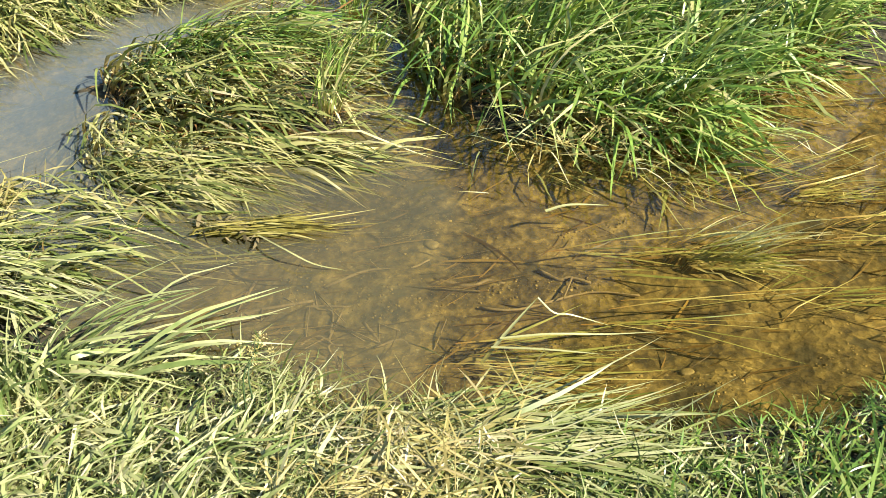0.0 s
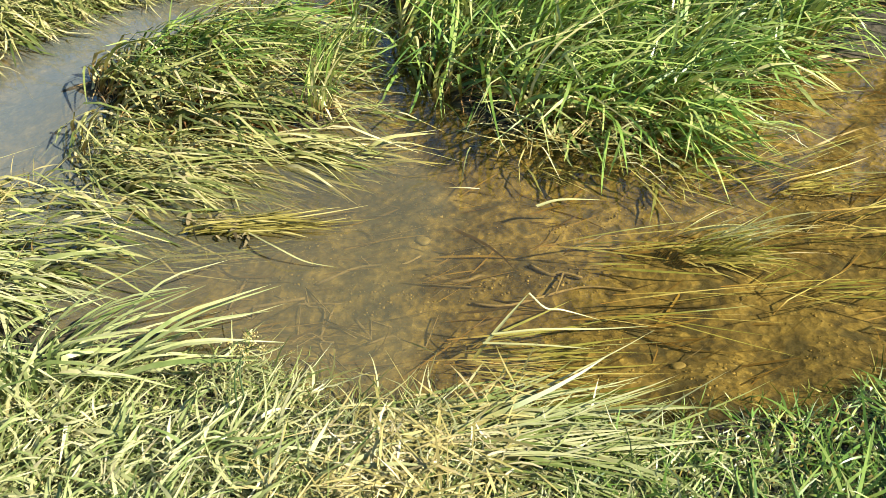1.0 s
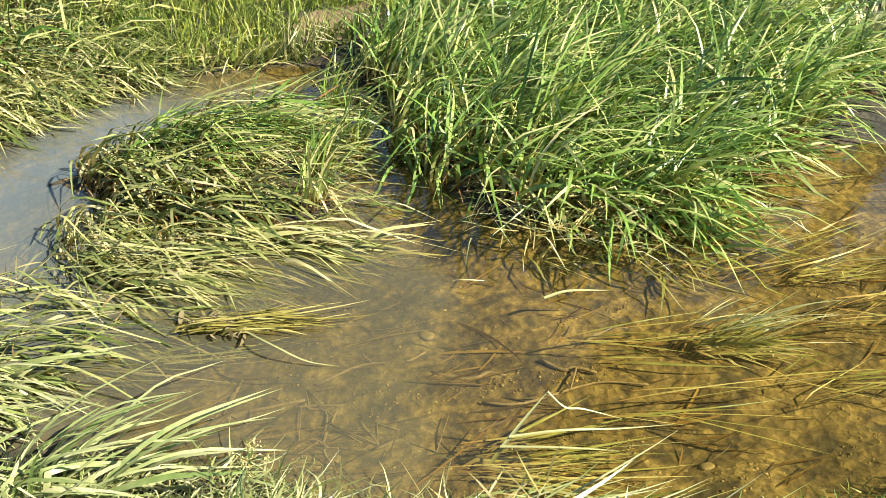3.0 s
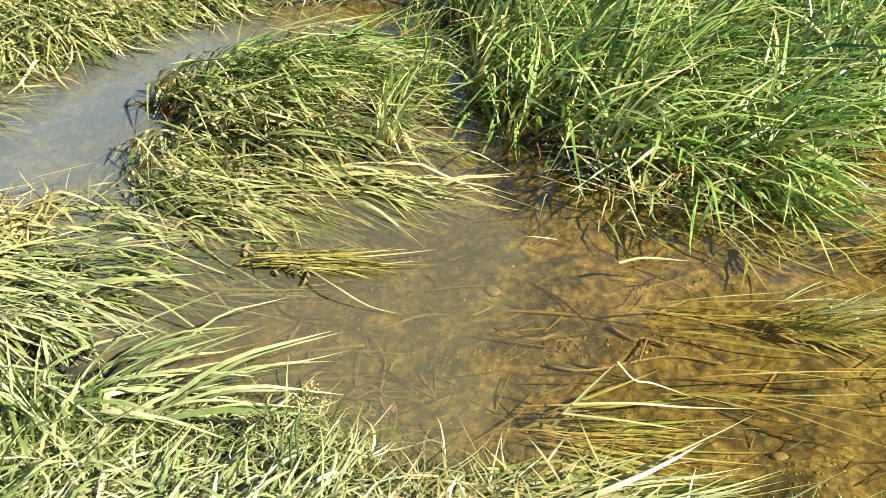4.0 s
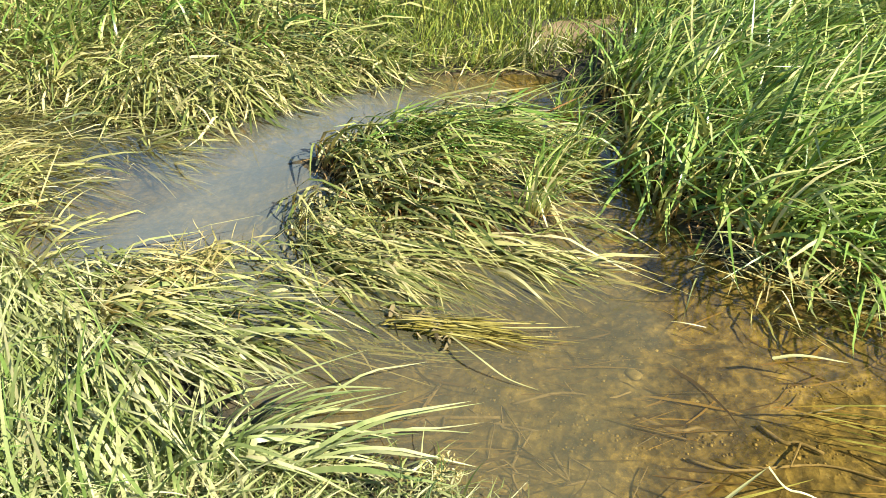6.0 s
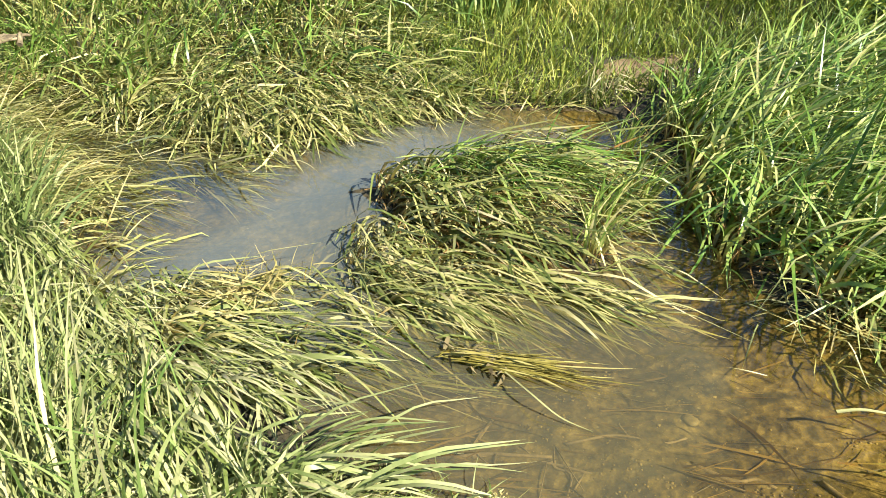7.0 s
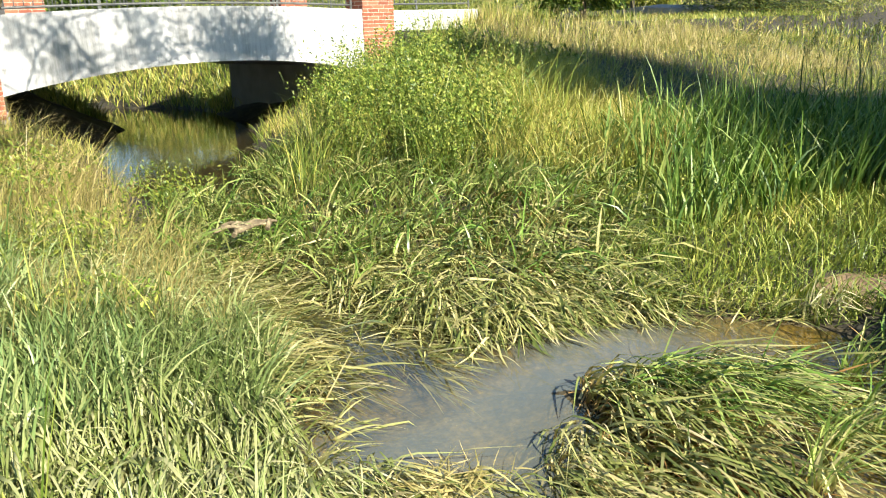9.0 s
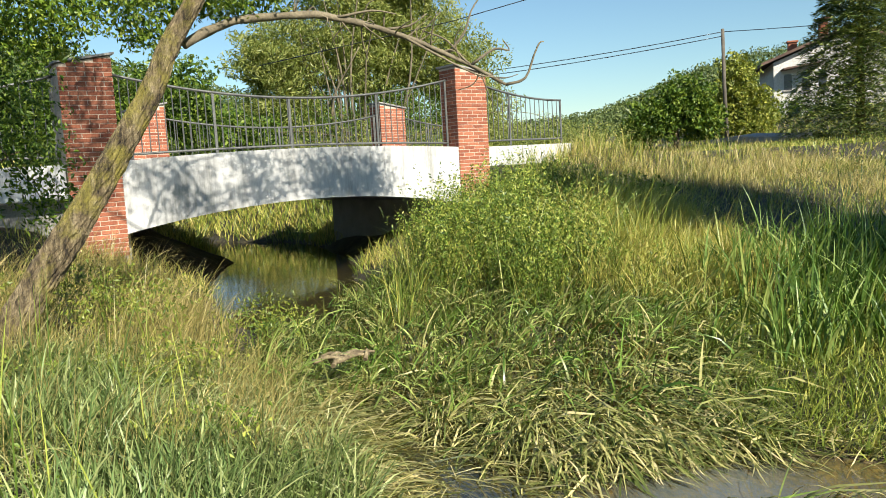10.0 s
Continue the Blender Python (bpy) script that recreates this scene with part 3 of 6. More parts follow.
def rail_run(a0, a1, b, top, low, step, posts, name_bars=True):
    """Top and bottom rail, flat posts and round bars between them."""
    n = 24
    pts = [BR @ Vector((a0 + (a1 - a0) * i / n, b, top(a0 + (a1 - a0) * i / n))) for i in range(n + 1)]
    part("top_rail", tube(pts, [0.022] * (n + 1), 6), STEEL, bridge)
    pts = [BR @ Vector((a0 + (a1 - a0) * i / n, b, low(a0 + (a1 - a0) * i / n))) for i in range(n + 1)]
    part("bottom_rail", tube(pts, [0.02] * (n + 1), 6), STEEL, bridge)
    for a in posts:
        bm = bmesh.new()
        box(bm, (a - 0.022, b - 0.012, low(a) - 0.10), (a + 0.022, b + 0.012, top(a)), BR, 0.004)
        part("rail_post", bm, STEEL, bridge)
    bm = bmesh.new()
    bmesh.ops.create_cone(bm, segments=6, radius1=0.0085, radius2=0.0085, depth=1.0, cap_ends=False)
    me = bpy.data.meshes.new("bar")
    bm.to_mesh(me)
    bm.free()
    me.materials.append(STEEL)
    count = int((a1 - a0) / step)
    for i in range(1, count):
        a = a0 + (a1 - a0) * i / count
        ob = part("bar", me, STEEL, bridge)
        z0, z1 = low(a), top(a)
        ob.matrix_basis = BR @ Matrix.Translation((a, b, (z0 + z1) / 2)) @ Matrix.Diagonal((1, 1, z1 - z0, 1))


def sag(a, ends, mid, lo=0.0, hi=SPAN):
    t = 2 * (a - lo) / (hi - lo) - 1
    return mid + (ends - mid) * t * t


rail_run(0.02, SPAN - 0.02, 0.28, lambda a: sag(a, 3.40, 3.06), lambda a: hump(a, 2.21, 2.27), 0.125, (0.04, 1.55, 2.85, 4.55, SPAN - 0.04))
rail_run(SPAN + 0.75, SPAN + 3.0, 0.28, lambda a: 3.02 + 0.33 * max(0, (SPAN + 3.0 - a) / 2.25) ** 2, lambda a: 2.22, 0.125, (SPAN + 0.78, SPAN + 1.55, SPAN + 2.98))
rail_run(-5.5, -0.74, 0.28, lambda a: 3.02 + 0.33 * max(0, (a + 3.2) / 2.45) ** 2, lambda a: 2.22, 0.14, (-3.2, -0.78))
rail_run(2.25, SPAN + SKEW, WIDE + 0.25, lambda a: sag(a, 3.12, 2.88, 2.25, SPAN + SKEW), lambda a: 2.2, 0.14, (3.4, 4.9, 6.4, SPAN + SKEW - 0.04))
rail_run(SPAN + SKEW + 0.78, SPAN + SKEW + 3.0, WIDE + 0.25, lambda a: 2.78 + 0.3 * max(0, (SPAN + SKEW + 3.0 - a) / 2.25) ** 2, lambda a: 2.2, 0.14, (SPAN + SKEW + 1.6,))


def pillar(a0, b0, high_right, low_z, z_hi, wide=0.73, deep=0.52, every=True):
    """A brick pillar with a sloping stone cap; single bricks stand proud of the mortar core."""
    drop = 0.13
    bm = bmesh.new()
    t0, t1 = (z_hi - drop, z_hi) if high_right else (z_hi, z_hi - drop)
    m = BR @ Matrix.Translation((a0, b0, 0))

    def wedge(bm, lo, hi, e, z):
        vs = [bm.verts.new(m @ Vector(q)) for q in
              ((-e, -e, z), (wide + e, -e, z), (wide + e, deep + e, z), (-e, deep + e, z),
               (-e, -e, lo), (wide + e, -e, hi), (wide + e, deep + e, hi), (-e, deep + e, lo))]
        for f in ((3, 2, 1, 0), (4, 5, 6, 7), (0, 1, 5, 4), (1, 2, 6, 5), (2, 3, 7, 6), (3, 0, 4, 7)):
            bm.faces.new([vs[i] for i in f])
    wedge(bm, t0 - 0.01, t1 - 0.01, -0.004, low_z)
    core = part("pillar", bm, MORTAR, bridge, "orange-red brick pillar with pale mortar joints")
    bm = bmesh.new()
    vs = []
    for z in (0.0, 0.032):
        for x, y in ((-0.04, -0.04), (wide + 0.04, -0.04), (wide + 0.04, deep + 0.04), (-0.04, deep + 0.04)):
            vs.append(bm.verts.new(m @ Vector((x, y, z + t0 + (t1 - t0) * x / wide))))
    for f in ((3, 2, 1, 0), (4, 5, 6, 7), (0, 1, 5, 4), (1, 2, 6, 5), (2, 3, 7, 6), (3, 0, 4, 7)):
        bm.faces.new([vs[i] for i in f])
    part("cap", bm, GREY, core, "sloping grey stone cap")
    course, bw, bh = 0.066, 0.2433, 0.056
    meshes = {}

    def brick_mesh(w):
        if w not in meshes:
            bb = bmesh.new()
            box(bb, (0, 0, 0), (w, 0.05, bh), None, 0.004)
            me = bpy.data.meshes.new("brick")
            bb.to_mesh(me)
            bb.free()
            me.materials.append(BRICK)
            meshes[w] = me
        return meshes[w]
    rows = int((z_hi - low_z) / course)
    for r in range(rows):
        z = low_z + r * course
        for face, length in (("front", wide), ("inner", deep)):
            cuts = [0.0, bw, 2 * bw, 3 * bw] if r % 2 == 0 else [0.0, bw / 2, 1.5 * bw, 2.5 * bw, 3 * bw]
            if face == "inner":
                cuts = [0.0, bw, deep] if r % 2 else [0.0, bw / 2, 1.5 * bw, deep]
            for c0, c1 in zip(cuts, cuts[1:]):
                w = round(c1 - c0 - 0.011, 3)
                x = c0 if face == "front" else (wide if high_right else 0)
                if face == "front" and z + bh > t0 + (t1 - t0) * (c1 if not high_right else c0) / wide - 0.004:
                    continue
                if face == "inner" and z + bh > z_hi - 0.004:
                    continue
                ob = part("brick", brick_mesh(w), BRICK, core)
                j = random.uniform(-0.002, 0.002)
                if face == "front":
                    ob.matrix_basis = m @ Matrix.Translation((c0 + 0.005, -0.003 + j, z))
                elif high_right:
                    ob.matrix_basis = m @ Matrix.Translation((wide + 0.002 + j, c0 + 0.005, z)) @ Matrix.Rotation(math.pi / 2, 4, "Z")
                else:
                    ob.matrix_basis = m @ Matrix.Translation((-0.002 - j, c1 - 0.006, z)) @ Matrix.Rotation(-math.pi / 2, 4, "Z")
    return core


pillar(-0.73, -0.02, True, 0.75, 3.63)
pillar(SPAN, -0.02, False, 0.95, 3.63)
pillar(1.52, WIDE, True, 1.9, 3.41)
pillar(SPAN + SKEW, WIDE, False, 1.9, 3.41)

# ---- plants ----
rg = np.random.default_rng(7)


def scatter(n, x0, x1, y0, y1, keep, sink=0.02):
    """Roots on the ground inside a box, where keep(x, y, shore) holds."""
    x, y = rg.uniform(x0, x1, n), rg.uniform(y0, y1, n)
    ok = keep(x, y, shore(x, y))
    x, y = x[ok], y[ok]
    return np.stack([x, y, np.maximum(ground_z(x, y), -0.1) - sink], 1)


def ellipse(cx, cy, rx, ry, turn=0.0, ragged=0.25):
    c, s = math.cos(radians(turn)), math.sin(radians(turn))

    def inside(x, y):
        u, v = ((x - cx) * c + (y - cy) * s) / rx, (-(x - cx) * s + (y - cy) * c) / ry
        return np.hypot(u, v) < 1 + ragged * np.sin(5 * np.arctan2(v, u) + 3 * x) * 0.6
    return inside


def patch(name, label, count, boxed, keep, L, W, az, lean, bend, mat, tone, category="grass", azs=0.6, parent=None, kind="stuff", lift=0.0, final=None, **kw):
    """A stand of blades as one mesh. L, W, lean, bend, tone: (low, high); az: mean direction, or a function of place."""
    roots = scatter(count, *boxed, keep, 0.02 - lift)
    n = len(roots)
    direction = az(roots[:, 0], roots[:, 1]) if callable(az) else np.full(n, az)
    # tufts: neighbours lean alike
    tuft = np.sin(roots[:, 0] * 9.1 + 2 * np.sin(roots[:, 1] * 5.3)) * np.sin(roots[:, 1] * 8.3 + 2 * np.sin(roots[:, 0] * 6.1))
    pick = lambda r: rg.uniform(r[0], r[1], n)
    tilt = pick(lean)
    arch = pick(final) - tilt if final else pick(bend)            # final: where the hanging end points
    me = grass(name, rg, roots, pick(L) * rg.uniform(0.7, 1.0, n) * (1 + 0.2 * tuft), pick(W), direction + azs * (0.5 * tuft + 0.8 * rg.normal(0, 1, n)), tilt, arch, mat,
               tone[0] + (tone[1] - tone[0]) * rg.beta(1.1, 1.3, n), **kw)
    ob = new(name, me)
    if parent:
        ob.parent = parent
        ob.matrix_parent_inverse = Matrix.Translation(parent.location).inverted()
        return tagged(ob, kind=kind)
    return tagged(ob, label, category, kind=kind)


FLOW = math.atan2(-1.0, 0.05)          # the way the current combs the blades
ALONG = math.atan2(-0.6, 0.8)          # the way the lower pool flows


def clump(label, inside, count, boxed, az, L, W, lean, bend, mat, tone, loose=60, name="sedge_clump", **kw):
    x0, x1, y0, y1 = boxed
    at = ((x0 + x1) / 2, (y0 + y1) / 2, 0)
    ob = thing(name, at, label, "sedge", "sedge clumps in the creek")
    patch("foliage", "", count, boxed, lambda x, y, e: inside(x, y), L, W, az, lean, bend, mat, tone, parent=ob, **kw)
    # longer single blades among them
    tail = kw.get("final")
    kinds = []
    for k in range(8):
        kinds.append(grass("blade", rg, np.zeros((1, 3)), np.array([1.0]), np.array([max(W) * 1.1]), np.array([0.0]), np.array([lean[0] + (lean[1] - lean[0]) * (k + 0.5) / 8]), np.array([(rg.uniform(*tail) - lean[0] - (lean[1] - lean[0]) * (k + 0.5) / 8) if tail else rg.uniform(*bend)]),
                           mat, np.array([tone[0] + (tone[1] - tone[0]) * 0.85 * rg.random()]), seg=8, fold=kw.get("fold", 0.8)))
    roots = scatter(loose * 40, *boxed, lambda x, y, e: inside(x, y))[:loose]
    for i, r in enumerate(roots):
        b = part("blade", kinds[i % 8], mat, ob)
        turn = (az(r[0:1], r[1:2])[0] if callable(az) else az) + rg.normal(0, min(0.45, 0.8 * kw.get("azs", 0.6)))
        s = rg.uniform(L[0], L[1]) * 1.0
        b.matrix_basis = Matrix.Translation((r[0], r[1], max(r[2], -0.02))) @ Matrix.Rotation(turn, 4, "Z") @ Matrix.Diagonal((s, s, s * rg.uniform(0.9, 1.15), 1))
    return ob


# clump in midstream, combed over by the current
insideA = lambda x, y: (ellipse(1.13, 3.2, 0.46, 0.58, -22, 0.4)(x, y) | (ellipse(1.68, 3.55, 0.42, 0.30, 10, 0.4)(x, y) & (np.sin(23 * x + 5 * np.sin(11 * y)) * np.sin(19 * y) > -0.15))) & (np.sin(6.1 * x + 1.5 * np.sin(4 * y)) * np.sin(5.2 * y + 2.0 * x) > -0.65)
clump("midstream clump of sedge with pale blades combed over the water", insideA, 3300, (0.4, 2.2, 2.4, 4.0),
      lambda x, y: FLOW + 0.35 - 0.9 * np.clip(0.85 - x, 0, 0.4), (0.32, 0.68), (0.009, 0.019), (0.0, 1.0), (0.9, 1.5), SEDGE, (0.1, 1.0), floor=0.008, azs=0.5, kink=0.03, fold=0.45, seg=8, final=(1.3, 2.3))
clump("green heart of the midstream clump, taller and arching", ellipse(1.42, 3.42, 0.42, 0.26, -15, 0.5), 800, (0.9, 1.95, 3.0, 3.9), FLOW + 0.45, (0.36, 0.64), (0.008, 0.017), (0.0, 0.8), (0.9, 1.5), DEEP_SEDGE, (0.05, 0.95), loose=40, floor=0.008, azs=0.7, kink=0.03, fold=0.5, seg=8, final=(1.2, 2.1))
for cx, cy, rx, ry, turn, n, az, L, lab in ((0.70, 2.80, 0.30, 0.17, -40, 2500, -1.05, (0.4, 0.66), "bundle of pale sedge blades swept together by the current"),
                                            (1.02, 2.62, 0.36, 0.12, -28, 1900, -0.98, (0.35, 0.62), "trailing hem of golden sedge blades floating beside the clump"),
                                            (0.72, 3.12, 0.13, 0.30, -12, 1500, -1.75, (0.3, 0.5), "pale sedge blades hanging over the clump's upstream edge"),
                                            (1.34, 2.36, 0.22, 0.08, -42, 900, -0.80, (0.28, 0.50), "long tail of sedge blades trailing on the pool"),
                                            (1.62, 2.62, 0.16, 0.10, -40, 300, -1.1, (0.25, 0.45), "sparse drooping sedge tuft in shallow water"),
                                            (1.80, 3.02, 0.14, 0.18, -50, 420, -1.2, (0.3, 0.5), "sparse drooping sedge tuft in shallow water"),
                                            (2.22, 3.45, 0.14, 0.22, -50, 500, -1.2, (0.3, 0.6), "sparse drooping sedge tuft in shallow water")):
    clump(lab, ellipse(cx, cy, rx, ry, turn), n, (cx - 0.4, cx + 0.4, cy - 0.4, cy + 0.4), az, L, (0.009, 0.018), (0.5, 1.25), (0.5, 1.0), SEDGE, (0.2, 1.0), loose=14, floor=0.004, azs=0.4, kink=0.03, seg=7, fold=0.5, final=(1.5, 2.0))
# tall green stand on the far side
insideB = lambda x, y: ((x - 1.85) + (y - 2.4) * 0.45 > 0.08 + 0.07 * np.sin(9 * y)) & (y > 1.38 + 0.13 * (x - 2.3) + 0.07 * np.sin(7 * x)) & ((x - 1.85) * 1.6 - (y - 2.4) * 0.85 > 0.10 + 0.12 * np.sin(8 * y)) & (x < 4.5) & (y < 4.0) & (np.sin(31 * x + 4 * np.sin(17 * y)) * np.sin(27 * y) > np.clip((2.7 - x) * 1.35, 0, 1.05) - 1.0)
clump("tall dense stand of deep green sedge at the water's edge", insideB, 13500, (1.7, 4.6, 1.2, 4.1),
      lambda x, y: -0.75 - 0.5 * np.clip(2.7 - x, -0.6, 0.8), (0.40, 0.80), (0.009, 0.019), (0.0, 1.15), (0.6, 1.7), DEEP_SEDGE, (0.08, 1.0), floor=0.008, azs=1.15, kink=0.08, sway=0.35, fold=0.6, loose=160, seg=7)
for cx, cy, n in ((1.98, 2.05, 160), (2.08, 1.72, 180), (2.3, 1.45, 220), (2.7, 1.42, 220), (3.1, 1.5, 160)):
    clump("bleached half-dead sedge blades sagging to the water", ellipse(cx, cy, 0.2, 0.1, -40), n, (cx - 0.3, cx + 0.3, cy - 0.3, cy + 0.3), -1.0, (0.25, 0.5), (0.006, 0.012), (0.3, 1.2), (0.4, 1.2), PALE, (0.2, 1.0), loose=8, floor=0.004, azs=0.9, kink=0.2, seg=7, fold=0.5, final=(1.5, 2.3))
# clump on the near edge
insideC = ellipse(0.24, 2.70, 0.54, 0.30, -35)
clump("bank-side clump of bent pale sedge with dead straw", insideC, 2600, (-0.6, 0.9, 2.0, 3.4),
      lambda x, y: FLOW + 0.75 + 0 * x, (0.32, 0.60), (0.010, 0.019), (0.25, 1.1), (0.7, 1.4), SEDGE, (0.05, 0.92), floor=0.008, azs=0.5, kink=0.03, fold=0.42, seg=8, final=(1.5, 2.2))
for cx, cy, rx, ry, n, lean, L, lab in ((0.0, 2.42, 0.26, 0.20, 900, (0.2, 1.0), (0.28, 0.5), "pale sedge hanging from the bank's edge"), (-0.28, 2.95, 0.24, 0.30, 900, (0.2, 1.0), (0.28, 0.5), "pale sedge hanging from the bank's edge")):
    clump(lab, ellipse(cx, cy, rx, ry, -35), n, (cx - 0.4, cx + 0.4, cy - 0.4, cy + 0.4), -1.0, L, (0.008, 0.015), lean, (0.7, 1.4), PALE, (0.15, 1.0), loose=14, floor=0.006, azs=0.5, kink=0.05, fold=0.5, seg=7, final=(1.5, 2.2))
for cx, cy, n in ((2.02, 3.08, 90), (1.70, 2.86, 60), (2.30, 3.62, 90), (1.50, 2.62, 50)):
    clump("upright green sedge shoots in the narrow side channel", ellipse(cx, cy, 0.07, 0.06), n * 12, (cx - 0.3, cx + 0.3, cy - 0.3, cy + 0.3), -0.9, (0.3, 0.55), (0.007, 0.014), (0.0, 0.5), (0.3, 1.2), DEEP_SEDGE, (0.2, 1.0), loose=6, floor=0.006, azs=1.2, kink=0.1, seg=7)
clump("snapped bleached stalks standing at the water's edge", ellipse(2.55, 4.34, 0.14, 0.08, 20), 240, (2.3, 2.8, 4.1, 4.6), -1.3, (0.25, 0.42), (0.008, 0.014), (0.0, 0.5), (0.2, 0.8), PALE, (0.7, 1.0), loose=8, floor=0.006, azs=1.0, kink=0.6, seg=7)
# blades that root in the pool and stream on its surface
for cx, cy, rx, ry, n, az, tones, lab in ((1.10, 1.10, 0.16, 0.08, 110, ALONG - 0.08, (0.4, 1.0), "golden drowned sedge streaming beside the bank"),
                                          (2.55, 1.12, 0.25, 0.08, 80, ALONG + 0.2, (0.4, 1.0), "loose bleached sedge blades afloat"),
                                          (2.05, 0.62, 0.25, 0.12, 60, ALONG, (0.3, 0.9), "thin drowned blades combed by the current"),
                                          (1.55, 0.95, 0.16, 0.08, 24, ALONG - 0.1, (0.4, 1.0), "thin golden blades afloat on the clear pool"),
                                          (2.45, 0.75, 0.22, 0.1, 60, ALONG + 0.1, (0.35, 1.0), "long golden blades streaming on the pool"),
                                          (1.70, 1.25, 0.14, 0.07, 10, ALONG, (0.1, 0.8), "sparse drowned blades over sand"),
                                          (2.9, 0.35, 0.3, 0.15, 70, ALONG, (0.3, 0.9), "matted golden blades along the lower pool"),
                                          (0.55, 2.25, 0.25, 0.10, 160, FLOW + 0.95, (0.4, 1.0), "pale blades trailing from the bank clump")):
    clump(lab, ellipse(cx, cy, rx, ry, -37), n, (cx - rx * 1.3, cx + rx * 1.3, cy - rx * 1.3, cy + rx * 1.3), az, (0.25, 0.6), (0.005, 0.011),
          (1.50, 1.60), (0.0, 0.05), SEDGE, tones, loose=10, floor=0.003, azs=0.3)
GOLDEN = leafy("golden_drifting_blade", [(0.0, (0.16, 0.15, 0.035)), (0.5, (0.36, 0.33, 0.085)), (1.0, (0.56, 0.53, 0.24))])
clump("raft of yellow sedge blades caught on drift", ellipse(0.85, 2.10, 0.22, 0.05, -37), 800, (0.6, 1.1, 1.85, 2.35), ALONG - 0.02, (0.15, 0.38), (0.005, 0.010), (1.48, 1.60), (0.0, 0.12), GOLDEN, (0.1, 1.0), loose=10, floor=0.010, azs=0.16, lift=0.125, seg=7)
clump("half-drowned tuft of kinked golden sedge", ellipse(2.02, 1.02, 0.10, 0.06, -40), 700, (1.85, 2.2, 0.85, 1.2), ALONG, (0.26, 0.55), (0.006, 0.012), (0.8, 1.4), (0.1, 0.6), SEDGE, (0.3, 1.0), loose=12, floor=0.004, azs=0.35, kink=0.25, seg=8)
clump("loose golden sedge tips standing out of the pool", ellipse(2.62, 0.98, 0.12, 0.06, -40), 260, (2.4, 2.85, 0.8, 1.2), ALONG + 0.1, (0.2, 0.42), (0.005, 0.010), (0.9, 1.45), (0.1, 0.5), SEDGE, (0.3, 1.0), loose=8, floor=0.004, azs=0.4, kink=0.25, seg=8)
patch("sunken_blade_litter", "brown sunken blades lying on the creek bed", 3200, (0.2, 4.2, 0.0, 3.0), lambda x, y, e: e < -0.05,
      (0.15, 0.5), (0.004, 0.012), ALONG, (1.45, 1.6), (0.0, 0.1), leafy("sunken_blade", [(0.0, (0.05, 0.035, 0.012)), (0.6, (0.16, 0.10, 0.03)), (1.0, (0.34, 0.24, 0.08))], through=0.1), (0.0, 1.0), category="plant litter", azs=0.45, sway=0.6)

BED = lambda x, y, e: ((e > -0.20) | ((y > 5.2) & (y < 9.6))) & (e < 3.2) & (x > -1.35 - (y - 4.2) * 0.22) & (x < 1.75 + 0.12 * (y - 4.3)) & ((y > 4.62) | (x < 0.0)) & ~((x < -0.45) & (y < 6.0))
patch("sedge_bed", "wide bed of green sedge arching towards the pool", 15000, (-3.2, 3.6, 4.1, 7.4), lambda x, y, e: BED(x, y, e) & (rg.random(len(x)) < np.clip((7.2 - y) / 1.8, 0, 1)),
      (0.32, 0.64), (0.009, 0.018), lambda x, y: FLOW + 0.35 + 0.5 * np.sin(1.7 * x + y), (0.1, 1.0), (0.6, 1.5), SEDGE, (0.0, 0.92), floor=0.008, azs=0.9, kink=0.03, fold=0.45, seg=6, final=(1.45, 2.3))
for n, mat, tones in ((14000, DEEP_SEDGE, (0.05, 0.85)), (11000, SEDGE, (0.0, 0.8))):
    patch("sedge_bed", "upright deep green sedge filling the creek above the pool", n, (-3.4, 3.6, 4.8, 11.2), lambda x, y, e: BED(x, y, e) & (rg.random(len(x)) < np.clip((y - 4.8) / 1.4, 0.1, 1)) & (np.sin(8.3 * x + 2 * np.sin(3.1 * y)) * np.sin(6.1 * y + 1.7 * np.sin(2.9 * x)) > -0.28),
          (0.34, 0.66), (0.011, 0.020), -1.2, (0.0, 0.7), (0.5, 1.9), mat, tones, floor=0.008, azs=1.3, kink=0.03, fold=0.7)
near_line = lambda x, y: (x * 0.75 + y) < 1.95
MOWN = lambda x, y, e: (e > -0.06) & (e < 1.6) & near_line(x, y)
patch("bank_grass", "pale flattened grass matted on the near bank", 52000, (-1.0, 3.4, -0.6, 2.4), lambda x, y, e: MOWN(x, y, e) & (x < 1.2 + 0.2 * np.sin(5 * y)), (0.08, 0.26), (0.003, 0.008),
      lambda x, y: -0.6 + 0 * x, (1.0, 1.6), (-0.1, 0.6), PALE, (0.0, 0.88), azs=2.0, sway=1.5, seg=5, floor="lying")
patch("short_grass", "short green grass growing through the flattened mat", 52000, (-1.0, 3.4, -0.6, 2.4), MOWN, (0.04, 0.11), (0.003, 0.006),
      lambda x, y: -0.5 + 0 * x, (0.2, 1.2), (0.2, 1.2), LUSH, (0.15, 0.95), azs=2.2, sway=0.5, seg=3)
for n, mat, reach in ((3600, GREYGREEN, (0.16, 0.36)), (4200, PALE, (0.12, 0.32))):
    patch("curled_grass", "soft pale green grass curling over the mat", n, (-1.2, 0.75, 0.9, 2.3), lambda x, y, e: (e > 0.02) & near_line(x, y) & (x < 0.5 - 0.9 * (y - 1.1)), reach, (0.006, 0.013),
          lambda x, y: -0.7 + 0 * x, (0.1, 1.2), (0.8, 1.8), mat, (0.35, 1.0), azs=1.6, sway=0.9, floor="lying", seg=7)
insideF = ellipse(0.84, 0.86, 0.34, 0.13, -44)
